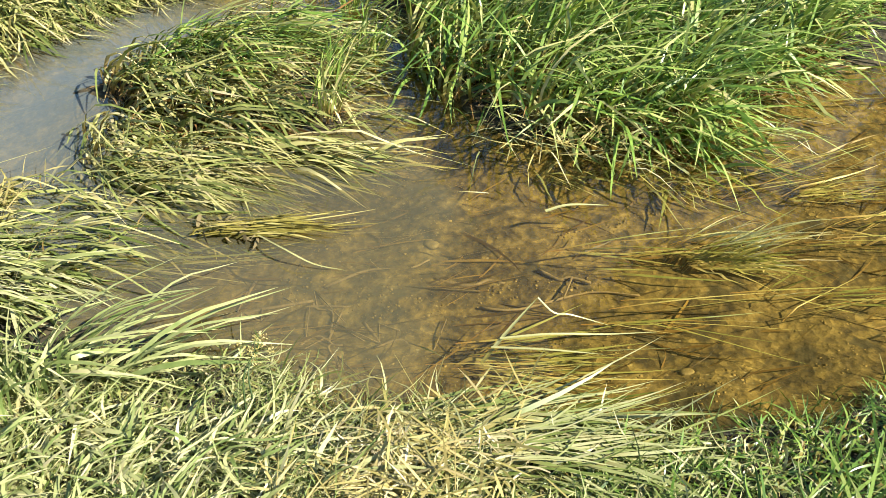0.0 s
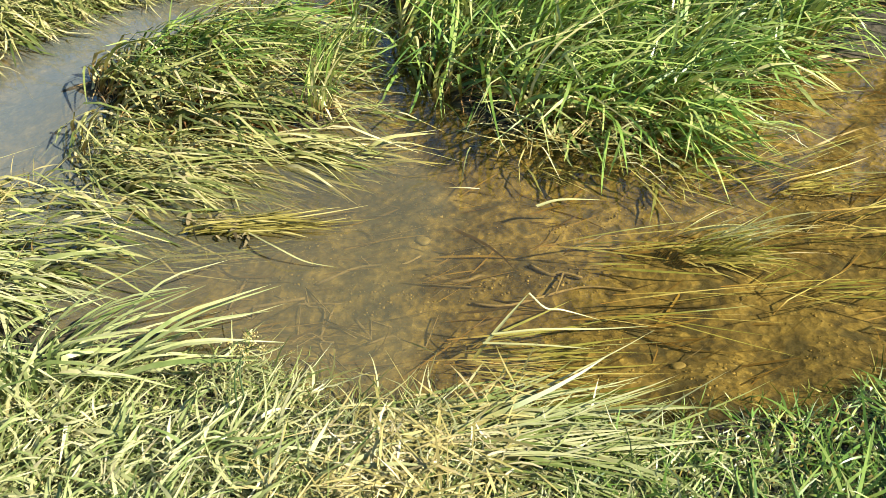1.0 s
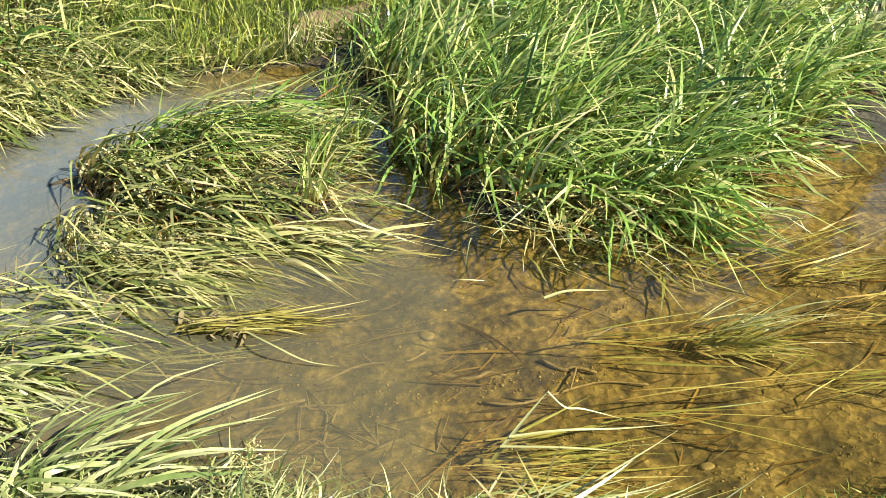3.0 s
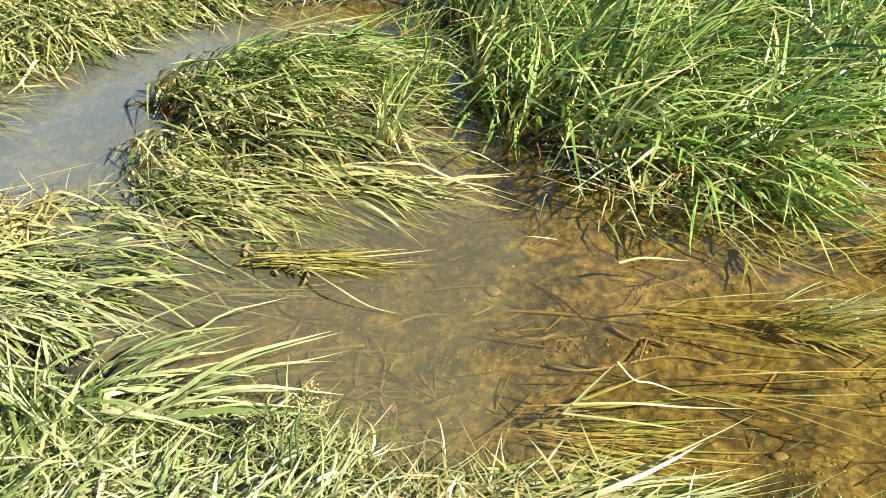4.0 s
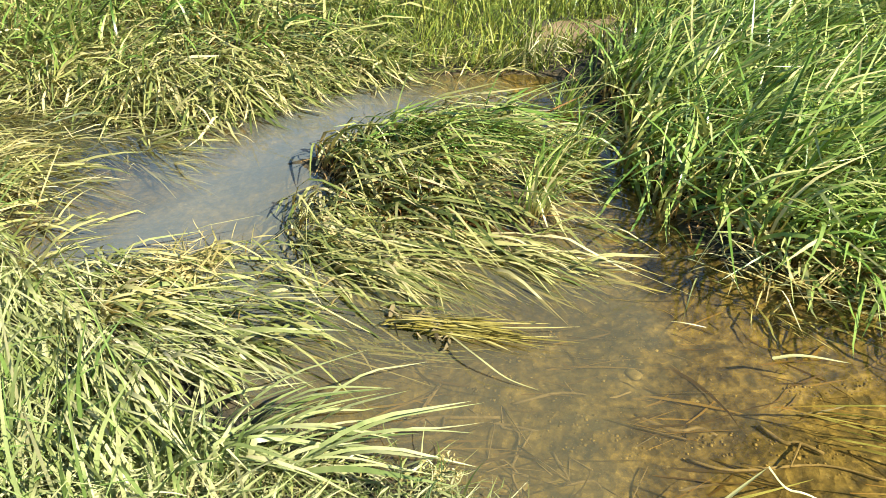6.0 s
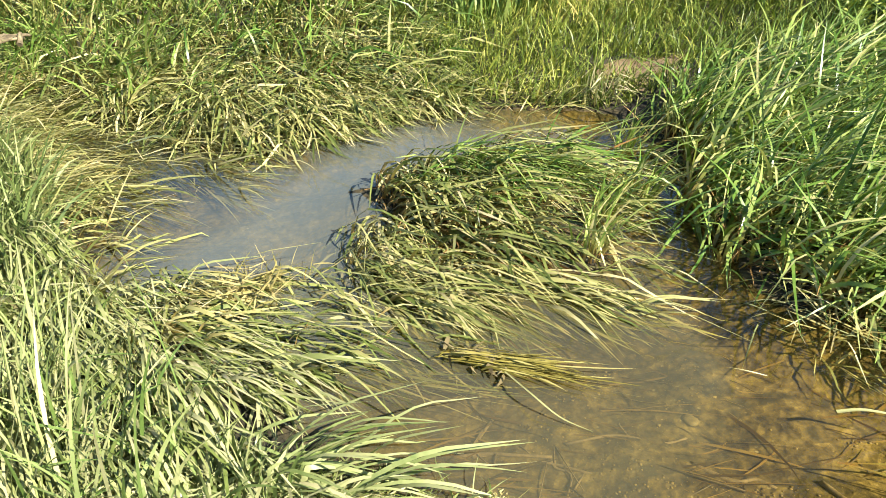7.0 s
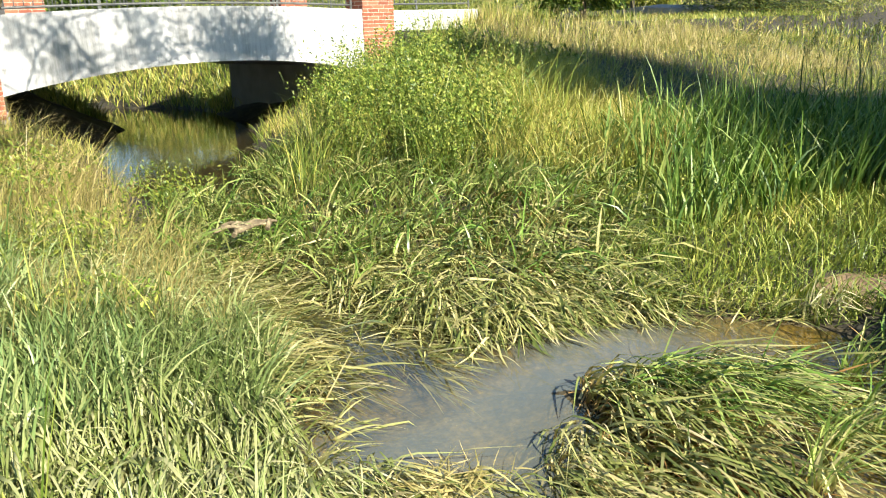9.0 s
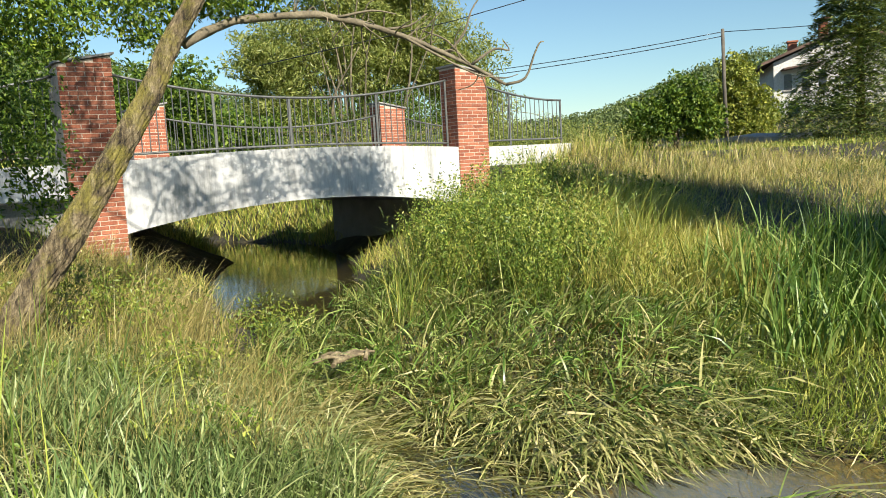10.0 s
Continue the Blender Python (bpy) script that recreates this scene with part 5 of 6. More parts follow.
tree("young locust tree with hanging dark green foliage", [(-5.2, 8.3, 0.5), (-5.0, 8.3, 1.5), (-4.9, 8.3, 2.6), (-4.9, 8.2, 3.6)], 0.05, 0.025,
     [(-4.6, 8.2, 2.7, 0.55, 0.5, 0.45), (-4.9, 8.1, 3.3, 0.7, 0.5, 0.4), (-5.2, 8.2, 2.0, 0.6, 0.5, 0.5), (-4.35, 8.2, 2.2, 0.4, 0.4, 0.5), (-4.3, 8.2, 1.65, 0.4, 0.35, 0.35), (-4.2, 8.1, 3.4, 0.5, 0.4, 0.25)], 6000, 0.07, CROWN, slim=0.42)
tree("broad leafy tree that shades the grassy slope", [(10.0, 3.1, 0.5), (9.8, 3.2, 2.5), (9.2, 3.7, 4.6), (8.8, 4.0, 6.5)], 0.22, 0.12,
     [(6.9, 4.8, 7.3, 1.1, 1.1, 0.9), (8.2, 4.3, 7.2, 1.3, 1.2, 1.0), (9.8, 3.7, 6.9, 1.5, 1.3, 1.1), (11.6, 3.1, 7.0, 1.8, 1.5, 1.3), (9.0, 2.9, 8.4, 1.8, 1.6, 1.2), (13.2, 2.7, 6.8, 1.8, 1.5, 1.4), (10, 5.4, 8.0, 1.5, 1.5, 1.1), (10.3, 2.4, 6.4, 1.4, 1.3, 1.0), (12, 2.0, 6.2, 1.5, 1.3, 1.1), (9.3, 1.4, 6.3, 1.2, 1.1, 0.9), (10.6, 0.9, 6.7, 1.4, 1.1, 0.9), (12.4, 0.6, 6.5, 1.4, 1.1, 1.0), (14.0, 1.6, 6.4, 1.5, 1.3, 1.1), (11.4, 1.5, 7.6, 1.4, 1.2, 1.0), (9.3, 0.3, 6.5, 1.2, 1.1, 0.9), (10.4, -0.2, 6.7, 1.3, 1.1, 0.9), (13.0, -0.2, 6.8, 1.5, 1.3, 1.0)], 90000, 0.24, CROWN)
willow = tree("tall pale green willow with many grey stems", [(-3.4, 29.5, 1.2), (-3.3, 29.6, 3.5), (-3.0, 29.8, 6.0), (-2.8, 30, 8.5)], 0.28, 0.12,
     [(-5.6, 29.5, 5.6, 2.3, 2.0, 1.7), (-3.2, 29.9, 7.4, 2.6, 2.0, 2.2), (-1.2, 30, 6.2, 2.0, 2.0, 2.3), (0.4, 30, 5.0, 1.6, 1.6, 1.9), (-6.2, 29.3, 3.8, 1.8, 1.6, 1.4), (0.9, 30.2, 3.4, 1.5, 1.5, 1.3), (-4.2, 29.4, 9.6, 2.2, 2.0, 1.6), (-1.4, 29.9, 8.6, 1.6, 1.6, 1.5), (-2.6, 29.6, 5.6, 2.0, 1.6, 1.6), (-6.6, 29.2, 6.0, 1.3, 1.3, 1.3)], 120000, 0.195, WILLOW, bark=DEADWOOD, slim=0.26)
for k in range(26):
    wa, wr = rg.uniform(0, 6.28), rg.uniform(0.3, 1.0)
    foot = Vector((-3.2 + 1.6 * wr * math.cos(wa), 29.3 + 0.8 * math.sin(wa), 1.2))
    head = Vector((-2.6 + 4.2 * wr * math.cos(wa), 29.2 + 1.5 * math.sin(wa), rg.uniform(5.5, 9.5)))
    q = smooth_line([foot, foot.lerp(head, 0.45) + Vector((rg.normal(0, 0.3), 0, 0.5)), head], 4)
    part("stem", tube(q, list(np.linspace(0.07, 0.015, len(q))), 5, 0.05, k), DEADWOOD, willow)
tree("leafy green tree behind the bridge", [(-9.0, 23.5, 1.2), (-8.8, 23.6, 3.0), (-8.4, 23.6, 4.6)], 0.16, 0.08,
     [(-8.0, 23.0, 4.3, 1.4, 1.2, 1.2), (-9.6, 22.8, 3.7, 1.5, 1.2, 1.3), (-7.4, 23.4, 3.2, 1.2, 1.1, 1.0), (-11.2, 22.4, 4.0, 1.5, 1.2, 1.5), (-6.4, 24.5, 3.0, 1.2, 1.1, 0.8), (-12.8, 21.5, 3.0, 1.6, 1.4, 1.5)], 30000, 0.15, CROWN)
tree("low bushes and saplings beyond the railing", [(-2.5, 25.5, 1.2), (-2.5, 25.6, 2.0), (-2.4, 25.6, 2.6)], 0.06, 0.03,
     [(-4.6, 25.8, 2.4, 1.2, 1.0, 0.9), (-2.6, 25.8, 2.5, 1.2, 1.0, 0.9), (-0.6, 26.4, 2.4, 1.3, 1.0, 0.8), (1.6, 27, 2.6, 1.2, 1.0, 0.8), (3.4, 28, 2.5, 1.3, 1.0, 0.8), (5.4, 30, 2.4, 1.4, 1.0, 0.7), (-6.5, 25.4, 2.2, 1.3, 1.0, 1.0), (-8.4, 25.2, 2.3, 1.3, 1.0, 1.0), (-3.6, 24.6, 1.5, 1.1, 0.8, 0.7), (-5.6, 24.6, 1.5, 1.1, 0.8, 0.7)], 34000, 0.075, WILLOW, name="bush")
tree("dark leafy thicket under the willow", [(-2.2, 28.6, 1.2), (-2.2, 28.7, 2.4), (-2.1, 28.7, 3.4)], 0.10, 0.05,
     [(-2.0, 28.6, 3.7, 1.9, 1.2, 1.1), (-4.4, 28.4, 3.3, 1.8, 1.2, 1.1), (-0.3, 28.8, 3.3, 1.5, 1.2, 1.1), (-6.2, 28.2, 3.0, 1.4, 1.1, 1.0)], 20000, 0.085, CROWN, name="bush")
tree("round dark green bush on the meadow", [(8.9, 32, 1.8), (8.9, 32, 2.6), (8.9, 32, 3.4)], 0.12, 0.06,
     [(8.0, 32, 3.1, 1.1, 1.0, 0.9), (9.2, 31.9, 3.7, 1.2, 1.0, 1.0), (9.9, 31.8, 2.9, 0.9, 0.9, 0.8), (7.4, 32.2, 2.5, 0.8, 0.8, 0.7)], 14000, 0.18, CROWN, name="bush")
tree("pointed yellow-green bush by the garden fence", [(16.38, 46.18, 1.93), (16.38, 46.18, 3.61), (16.38, 46.18, 5.41)], 0.15, 0.06,
     [(16.38, 46.18, 5.41, 1.16, 1.16, 1.68), (15.35, 46.44, 3.86, 1.42, 1.29, 1.42), (17.54, 45.92, 3.86, 1.16, 1.16, 1.42), (14.19, 46.7, 3.09, 1.16, 1.16, 1.03), (16.77, 45.54, 2.83, 1.55, 1.16, 0.9)], 18000, 0.22, GOLD, name="bush")

tree("dark clipped hedge beside the house", [(23.6, 56.0, 3.2), (23.6, 56.0, 3.9), (23.6, 56.0, 4.6)], 0.08, 0.04,
     [(22.6, 56.2, 4.0, 0.9, 0.8, 0.9), (24.0, 56.0, 4.2, 0.9, 0.8, 1.0), (25.4, 55.8, 4.0, 0.9, 0.8, 0.9), (26.8, 55.6, 4.2, 0.9, 0.8, 1.0)], 6000, 0.16, CROWN, name="bush")

# spruce with drooping tiers
spruce = thing("spruce_tree", (16.35, 32.3, 1.9), "tall dark spruce with drooping boughs", "tree")
part("trunk", tube([(16.35, 32.3, 1.7), (16.35, 32.3, 6), (16.35, 32.3, 10.5)], [0.2, 0.12, 0.02], 10, 0.05), BARK, spruce)
sp_r, sp_a, sp_l = [], [], []
for i in range(190):
    h = 2.2 + 8.0 * (i / 190) ** 0.9
    reach = 3.3 * (1 - (h - 2.2) / 9.4) + 0.2
    ang = i * 2.4
    for k in range(230):
        t = rg.random() ** 0.7
        wide = rg.normal(0, 0.06 + 0.15 * reach * t)               # boughs fan out sideways
        sp_r.append((16.35 + math.cos(ang) * reach * t - math.sin(ang) * wide, 32.3 + math.sin(ang) * reach * t + math.cos(ang) * wide, h - 0.35 * reach * t * t - 0.4 * abs(wide) + 0.05))
        sp_a.append(ang + rg.normal(0, 0.9))
        sp_l.append(rg.uniform(0.14, 0.32))
sp_r, sp_n = np.array(sp_r), len(sp_r)
part("bough_needles", grass("bough_needles", rg, sp_r, np.array(sp_l), np.full(sp_n, 0.06), np.array(sp_a), rg.uniform(1.0, 2.0, sp_n), rg.uniform(0, 0.8, sp_n), NEEDLE, rg.random(sp_n), seg=2), NEEDLE, spruce)

YELLOWHERB = leafy("yellow_herb_leaf", [(0.0, (0.07, 0.13, 0.02)), (0.5, (0.18, 0.25, 0.04)), (1.0, (0.32, 0.36, 0.08))])
# ---- nettle and herb mounds on the far bank ----
def nettle_points(blobs, n):
    """Leaf places up slender leaning stems that fill each blob, in pairs with gaps between."""
    out = []
    vol = np.array([b[3] * b[4] for b in blobs])
    for b, k in zip(blobs, (n * vol / vol.sum() / 44).astype(int)):
        a, r = rg.uniform(0, 6.28, k), np.sqrt(rg.random(k))
        x, y = b[0] + b[3] * r * np.cos(a), b[1] + b[4] * r * np.sin(a)
        top = b[2] + b[5] * np.sqrt(1.02 - r ** 2) * rg.uniform(0.35, 1.3, k)
        foot = ground_z(x, y)
        sx, sy = rg.normal(0, 0.14, k), rg.normal(0, 0.14, k)
        for j in range(44):
            f = 0.18 + 0.82 * (j // 2 + rg.uniform(-0.2, 0.2, k)) / 21
            w, g = rg.uniform(0.02, 0.075, k) * (1.25 - 0.8 * f), rg.uniform(0, 6.28, k)
            out.append(np.stack([x + sx * f * f + w * np.cos(g), y + sy * f * f + w * np.sin(g), foot + (top - foot) * f], 1))
    return np.concatenate(out)


def herb_mound(label, blobs, n, size, mat, name="nettle_bush"):
    base = [(b[0] + rg.normal(0, b[3] * 0.45), b[1] + rg.normal(0, b[4] * 0.45)) for b in blobs for _ in range(14)]
    b0 = blobs[0]
    ob = thing(name, (b0[0], b0[1], float(ground_z(b0[0], b0[1]))), label, "bush")
    roots = np.array([(x, y, float(ground_z(x, y)) - 0.02) for x, y in base])
    k = len(roots)
    part("stalk_stand", grass("stalk_stand", rg, roots, rg.uniform(0.5, 0.9, k), np.full(k, 0.008), rg.uniform(0, 6.28, k), rg.uniform(0, 0.3, k), rg.uniform(0, 0.5, k), mat, rg.random(k)), mat, ob)["kind"] = "stuff"
    part("leaves", leaf_mesh("leaves", rg, (nettle_points if name == "nettle_bush" else blob_points)(blobs, n), np.full(1, size), mat, droop=0.6, slim=0.4), mat, ob)["kind"] = "stuff"
    return ob


herb_mound("dense mound of dark green nettles below the pillar", [(0.35, 9.6, 0.92, 0.95, 0.9, 0.72), (-0.1, 10.9, 1.05, 0.7, 0.9, 0.62), (0.95, 8.6, 0.72, 0.7, 0.6, 0.58), (0.8, 11.4, 1.25, 0.9, 1.0, 0.6), (1.3, 12.6, 1.35, 0.8, 0.8, 0.4), (1.35, 9.7, 0.95, 0.6, 0.6, 0.6)], 44000, 0.046, HERB)
patch("seeding_grass", "tall soft grass growing through the nettles", 4200, (-0.9, 2.2, 7.9, 13.2), lambda x, y, e: (e > 0.35) & (np.sin(2.7 * x + y) * np.sin(2.1 * y) > -0.35), (0.75, 1.25), (0.004, 0.009), -0.8, (0.0, 0.35), (0.3, 1.5), MEADOW, (0.1, 0.8), azs=1.8, seg=6)
herb_mound("bramble bush on the slope", [(2.1, 12.7, 1.25, 0.6, 0.6, 0.35), (2.9, 12.6, 1.15, 0.6, 0.5, 0.3)], 2600, 0.08, HERB, "bramble_bush")
herb_mound("yellow-green bank herbs by the reeds", [(1.9, 8.3, 0.55, 0.8, 0.9, 0.35), (2.3, 7.0, 0.35, 0.7, 0.6, 0.25)], 3800, 0.045, YELLOWHERB, "herb_bush")
herb_mound("leafy bushes at the reed bed's edge", [(4.6, 5.3, 0.55, 0.6, 0.5, 0.4), (5.4, 6.1, 0.8, 0.7, 0.6, 0.55), (5.6, 4.9, 0.6, 0.7, 0.5, 0.5), (6.6, 5.2, 0.8, 0.8, 0.6, 0.6), (4.9, 4.3, 0.4, 0.5, 0.4, 0.3)], 11000, 0.06, HERB)
herb_mound("low leafy yellow-green herbs among the bank grass", [(-1.9, 3.1, 0.45, 0.35, 0.4, 0.12), (-2.5, 3.7, 0.55, 0.4, 0.5, 0.14), (-1.6, 4.3, 0.45, 0.4, 0.4, 0.12), (-2.9, 4.8, 0.65, 0.5, 0.5, 0.16), (-1.3, 2.3, 0.32, 0.25, 0.3, 0.1)], 2600, 0.045, HERB, "herb_bush")
herb_mound("low yellow-green herbs under the leaning tree", [(-2.9, 6.6, 0.8, 0.7, 0.7, 0.25), (-2.2, 5.6, 0.5, 0.6, 0.6, 0.2), (-3.6, 6.9, 0.95, 0.7, 0.6, 0.25), (-1.9, 7.4, 0.5, 0.5, 0.6, 0.2)], 4200, 0.042, YELLOWHERB, "herb_bush")

# ---- far setting: hills, house, pole, road ----
# paled and blued leaf colours: distance haze put into the material
HAZY_HILLWOOD = leafy("hazy_hill_wood_leaf", [(0.0, (0.05, 0.085, 0.03)), (0.5, (0.11, 0.17, 0.06)), (1.0, (0.20, 0.26, 0.10))], through=0.2)


def hill(name, label, ridge, depth, foot, n):
    """A wooded ridge: a solid slope under a coat of crowns."""
    r = np.array(ridge, float)
    t = np.linspace(0, len(r) - 1, 40)
    rid = np.stack([np.interp(t, np.arange(len(r)), r[:, k]) for k in range(3)], 1)
    rows = []
    for k, s in enumerate(np.linspace(0, 1, 9)):
        p = rid.copy()
        d = rid[:, :2] / np.linalg.norm(rid[:, :2], axis=1)[:, None]
        p[:, :2] -= d * depth * s
        p[:, 2] = foot + (rid[:, 2] - foot) * (1 - s ** 1.3)
        rows.append(p)
    v = np.array(rows)
    idx = (np.arange(8)[:, None] * 40 + np.arange(39)[None, :]).reshape(-1, 1)
    ob = new(name, fast_mesh(name, v.reshape(-1, 3), [idx + np.array([[0, 1, 41, 40]])], CROWN, np.full(360, 0.2)))
    tagged(ob, label, "hill", kind="structure")
    a, b = rg.uniform(0, 8, n), rg.uniform(0, 39, n)
    i, j = a.astype(int).clip(0, 7), b.astype(int).clip(0, 38)
    c = v[i, j] * ((1 - (a - i)) * (1 - (b - j)))[:, None] + v[i + 1, j] * ((a - i) * (1 - (b - j)))[:, None] + v[i, j + 1] * ((1 - (a - i)) * (b - j))[:, None] + v[i + 1, j + 1] * ((a - i) * (b - j))[:, None]
    c[:, 2] += 1.5 + 3.0 * np.abs(np.sin(c[:, 0] * 0.55 + np.sin(c[:, 1] * 0.4)) * np.sin(c[:, 1] * 0.5)) * rg.random(n)
    woods = new("far_woods", leaf_mesh("far_woods", rg, c, np.full(1, 0.8), HAZY_HILLWOOD))
    tagged(woods, "broadleaf woods covering the distant hillside", "woods", kind="stuff")


hill("hill_east", "low wooded hill behind the house", [(20, 262, 10), (44.5, 256, 11.5), (60, 253, 16.5), (76.4, 248.5, 23.5), (91.7, 243, 27), (130, 230, 30), (190, 200, 26)], 120, 3, 50000)
hill("hill_west", "wooded hill beyond the bridge", [(-190, 130, 30), (-130, 175, 36), (-101.7, 195, 34), (-91.8, 200, 31.5), (-58, 212, 22), (-20, 235, 14), (20, 262, 10)], 110, 2, 50000)

house = thing("house", (24, 58.5, 3.9), "white two-storey house with a low tiled roof", "house")
HM = Matrix(((0.97, 0.25, 0, 23.5), (-0.25, 0.97, 0, 58.5), (0, 0, 1, 3.6), (0, 0, 0, 1)))
bm = bmesh.new()
hv = [bm.verts.new(HM @ Vector(q)) for q in ((0, 0, 0), (10, 0, 0), (10, 8, 0), (0, 8, 0), (0, 0, 4.1), (10, 0, 4.1), (10, 8, 4.1), (0, 8, 4.1), (5, 0, 6.0), (5, 8, 6.0))]
for f in ((0, 1, 5, 8, 4), (2, 3, 7, 9, 6), (1, 2, 6, 5), (3, 0, 4, 7), (4, 8, 9, 7), (8, 5, 6, 9)):
    bm.faces.new([hv[i] for i in f])
part("wall", bm, PLASTER, house, "white plaster walls")
for sgn in (-1, 1):
    bm = bmesh.new()
    q = [(5, -0.6, 6.12), (5, 8.6, 6.12), (5 + sgn * 5.9, 8.6, 3.88), (5 + sgn * 5.9, -0.6, 3.88)]
    lo = [bm.verts.new(HM @ Vector(p)) for p in q]
    hi = [bm.verts.new(HM @ (Vector(p) + Vector((0, 0, 0.2)))) for p in q]
    bm.faces.new(lo)
    bm.faces.new(hi[::-1])
    for k in range(4):
        bm.faces.new((lo[k], lo[(k + 1) % 4], hi[(k + 1) % 4], hi[k]))
    bmesh.ops.recalc_face_normals(bm, faces=bm.faces)
    part("roof", bm, TILE, house, "brown tiled roof slope")
for x0, x1, z0, z1 in ((0.7, 1.2, 2.1, 3.2), (1.9, 2.4, 2.0, 3.3), (3.0, 3.5, 1.9, 3.4), (1.0, 1.6, 0.4, 1.3), (4.6, 5.4, 2.0, 3.2)):
    bm = bmesh.new()
    box(bm, (x0, -0.05, z0), (x1, 0.06, z1), HM, 0.01)
    w = part("window", bm, DARK, house, "dark window")
    bm = bmesh.new()
    box(bm, (x0 - 0.1, -0.12, z0 - 0.12), (x1 + 0.1, 0.05, z0 - 0.02), HM, 0.01)
    part("sill", bm, GREY, w)
bm = bmesh.new()
box(bm, (0.9, -1.4, 3.35), (3.6, 0.0, 3.47), HM @ Matrix.Rotation(radians(-7), 4, "Y"), 0.01)
part("canopy", bm, TILE, house, "dark porch canopy")
for x, y, z0, z1 in ((1.6, 4.0, 4.6, 5.9), (3.4, 2.0, 5.3, 7.1)):
    bm = bmesh.new()
    box(bm, (x, y, z0), (x + 0.6, y + 0.6, z1), HM, 0.02)
    box(bm, (x - 0.1, y - 0.1, z1), (x + 0.7, y + 0.7, z1 + 0.12), HM, 0.01)
    part("chimney", bm, BRICK, house, "red brick chimney")
bm = tube([HM @ Vector((4.3, 3, 5.5)), HM @ Vector((4.3, 3, 9.4))], [0.04, 0.03], 6)
for k in range(5):
    box(bm, (4.3 - 0.5, 2.97, 7.2 + 0.4 * k), (4.3 + 0.5, 3.03, 7.24 + 0.4 * k), HM)
part("aerial", bm, STEEL, house, "lattice of a roof aerial")

pole = thing("utility_pole", (14.6, 42.6, 2.0), "weathered wooden utility pole", "pole")
part("shaft", tube([(14.6, 42.6, 1.8), (14.5, 42.63, 5), (14.47, 42.64, 8.0)], [0.11, 0.1, 0.085], 10), POLEWOOD, pole)
for dz, end in ((0.0, (-6, 47, 6.6)), (-0.22, (-6, 46.6, 6.3))):
    a, c = Vector((14.47, 42.64, 7.85 + dz)), Vector(end)
    pts = [a.lerp(c, k / 14) - Vector((0, 0, 1.1 * 4 * (k / 14) * (1 - k / 14) * 0.25)) for k in range(15)]
    part("wire", tube(pts, [0.022] * 15, 4), DARK, pole, "thin dark overhead wire")
pts = [Vector((14.47, 42.64, 7.85)).lerp(Vector((30, 34, 7.4)), k / 10) - Vector((0, 0, 0.8 * (k / 10) * (1 - k / 10))) for k in range(11)]
part("wire", tube(pts, [0.02] * 11, 4), DARK, pole, "thin dark overhead wire")
wire = thing("overhead_cable", (2.4, 25, 6.6), "thin dark cable strung high across the sky", "cable")
part("strand", tube([(-6, 25.4, 5.2), (0.18, 25.07, 6.16), (2.44, 24.94, 6.64), (12, 24, 9.0)], [0.015] * 4, 4), DARK, wire)

bm = bmesh.new()
road_pts = smooth_line([(12.6, 37.2, 0), (13.5, 35.4, 0), (14.3, 34.2, 0), (15.2, 33.4, 0)], 6)
edge = []
for i, p in enumerate(road_pts):
    d = (road_pts[min(i + 1, len(road_pts) - 1)] - road_pts[max(i - 1, 0)]).normalized()
    s = Vector((-d.y, d.x, 0)) * 0.9
    edge.append([bm.verts.new((q.x, q.y, float(ground_z(q.x, q.y)) + 0.26)) for q in (p - s, p + s)] + [bm.verts.new((q.x, q.y, float(ground_z(q.x, q.y)) - 0.1)) for q in (p - s, p + s)])
for e0, e1 in zip(edge, edge[1:]):
    for a, b in ((0, 1), (2, 0), (1, 3)):
        bm.faces.new((e0[a], e0[b], e1[b], e1[a]))
me = bpy.data.meshes.new("road")
bm.to_mesh(me)
bm.free()
me.materials.append(ROADM)
tagged(new("road", me), "pale gravel lane beside the meadow", "road", kind="structure")

# ---- small things in and beside the creek ----
def stone(at, size, seed):
    bm = bmesh.new()
    bmesh.ops.create_icosphere(bm, subdivisions=2, radius=1.0)
    for v in bm.verts:
        v.co *= 1 + 0.35 * noise.noise(v.co * 1.3 + Vector((seed * 3.1, 0, 0)))
        v.co = Vector((v.co.x * size, v.co.y * size * 0.75, v.co.z * size * 0.26))
    for f in bm.faces:
        f.smooth = True
    me = bpy.data.meshes.new("stone")
    bm.to_mesh(me)
    bm.free()
    me.materials.append(STONE)
    ob = new("stone", me)
    ob.location = at
    ob.rotation_euler = (0, 0, seed * 1.7)
    return tagged(ob, "rounded tan stone on the creek bed", "stone", "stones on the creek bed")


for k, (x, y, s) in enumerate([(1.39, 1.72, 0.034), (0.80, 1.44, 0.028), (0.75, 1.45, 0.022), (0.77, 1.41, 0.02), (1.66, 0.74, 0.020), (1.62, 0.79, 0.016), (1.56, 0.70, 0.024)]):
    stone((x, y, float(ground_z(x, y)) + s * 0.08), s, k + 1)
rs = np.random.default_rng(21)
made = 0
while made < 90:
    x, y = rs.uniform(0.6, 3.2), rs.uniform(0.2, 2.2)
    if shore(x, y) < -0.08:
        s = 0.008 + 0.014 * rs.random() ** 2
        stone((x, y, float(ground_z(x, y)) - s * 0.3), s, made + 10)
        made += 1
gn = 15000
px, py = rs.uniform(0.7, 3.6, gn), rs.uniform(-0.1, 2.2, gn)
ok = (shore(px, py) < -0.06) & (rs.random(gn) < 0.06 + 0.94 * (np.sin(3.1 * px + 1.7 * np.sin(2.3 * py)) * np.sin(3.7 * py + 1.0) > -0.1))
px, py = px[ok], py[ok]
gn = len(px)
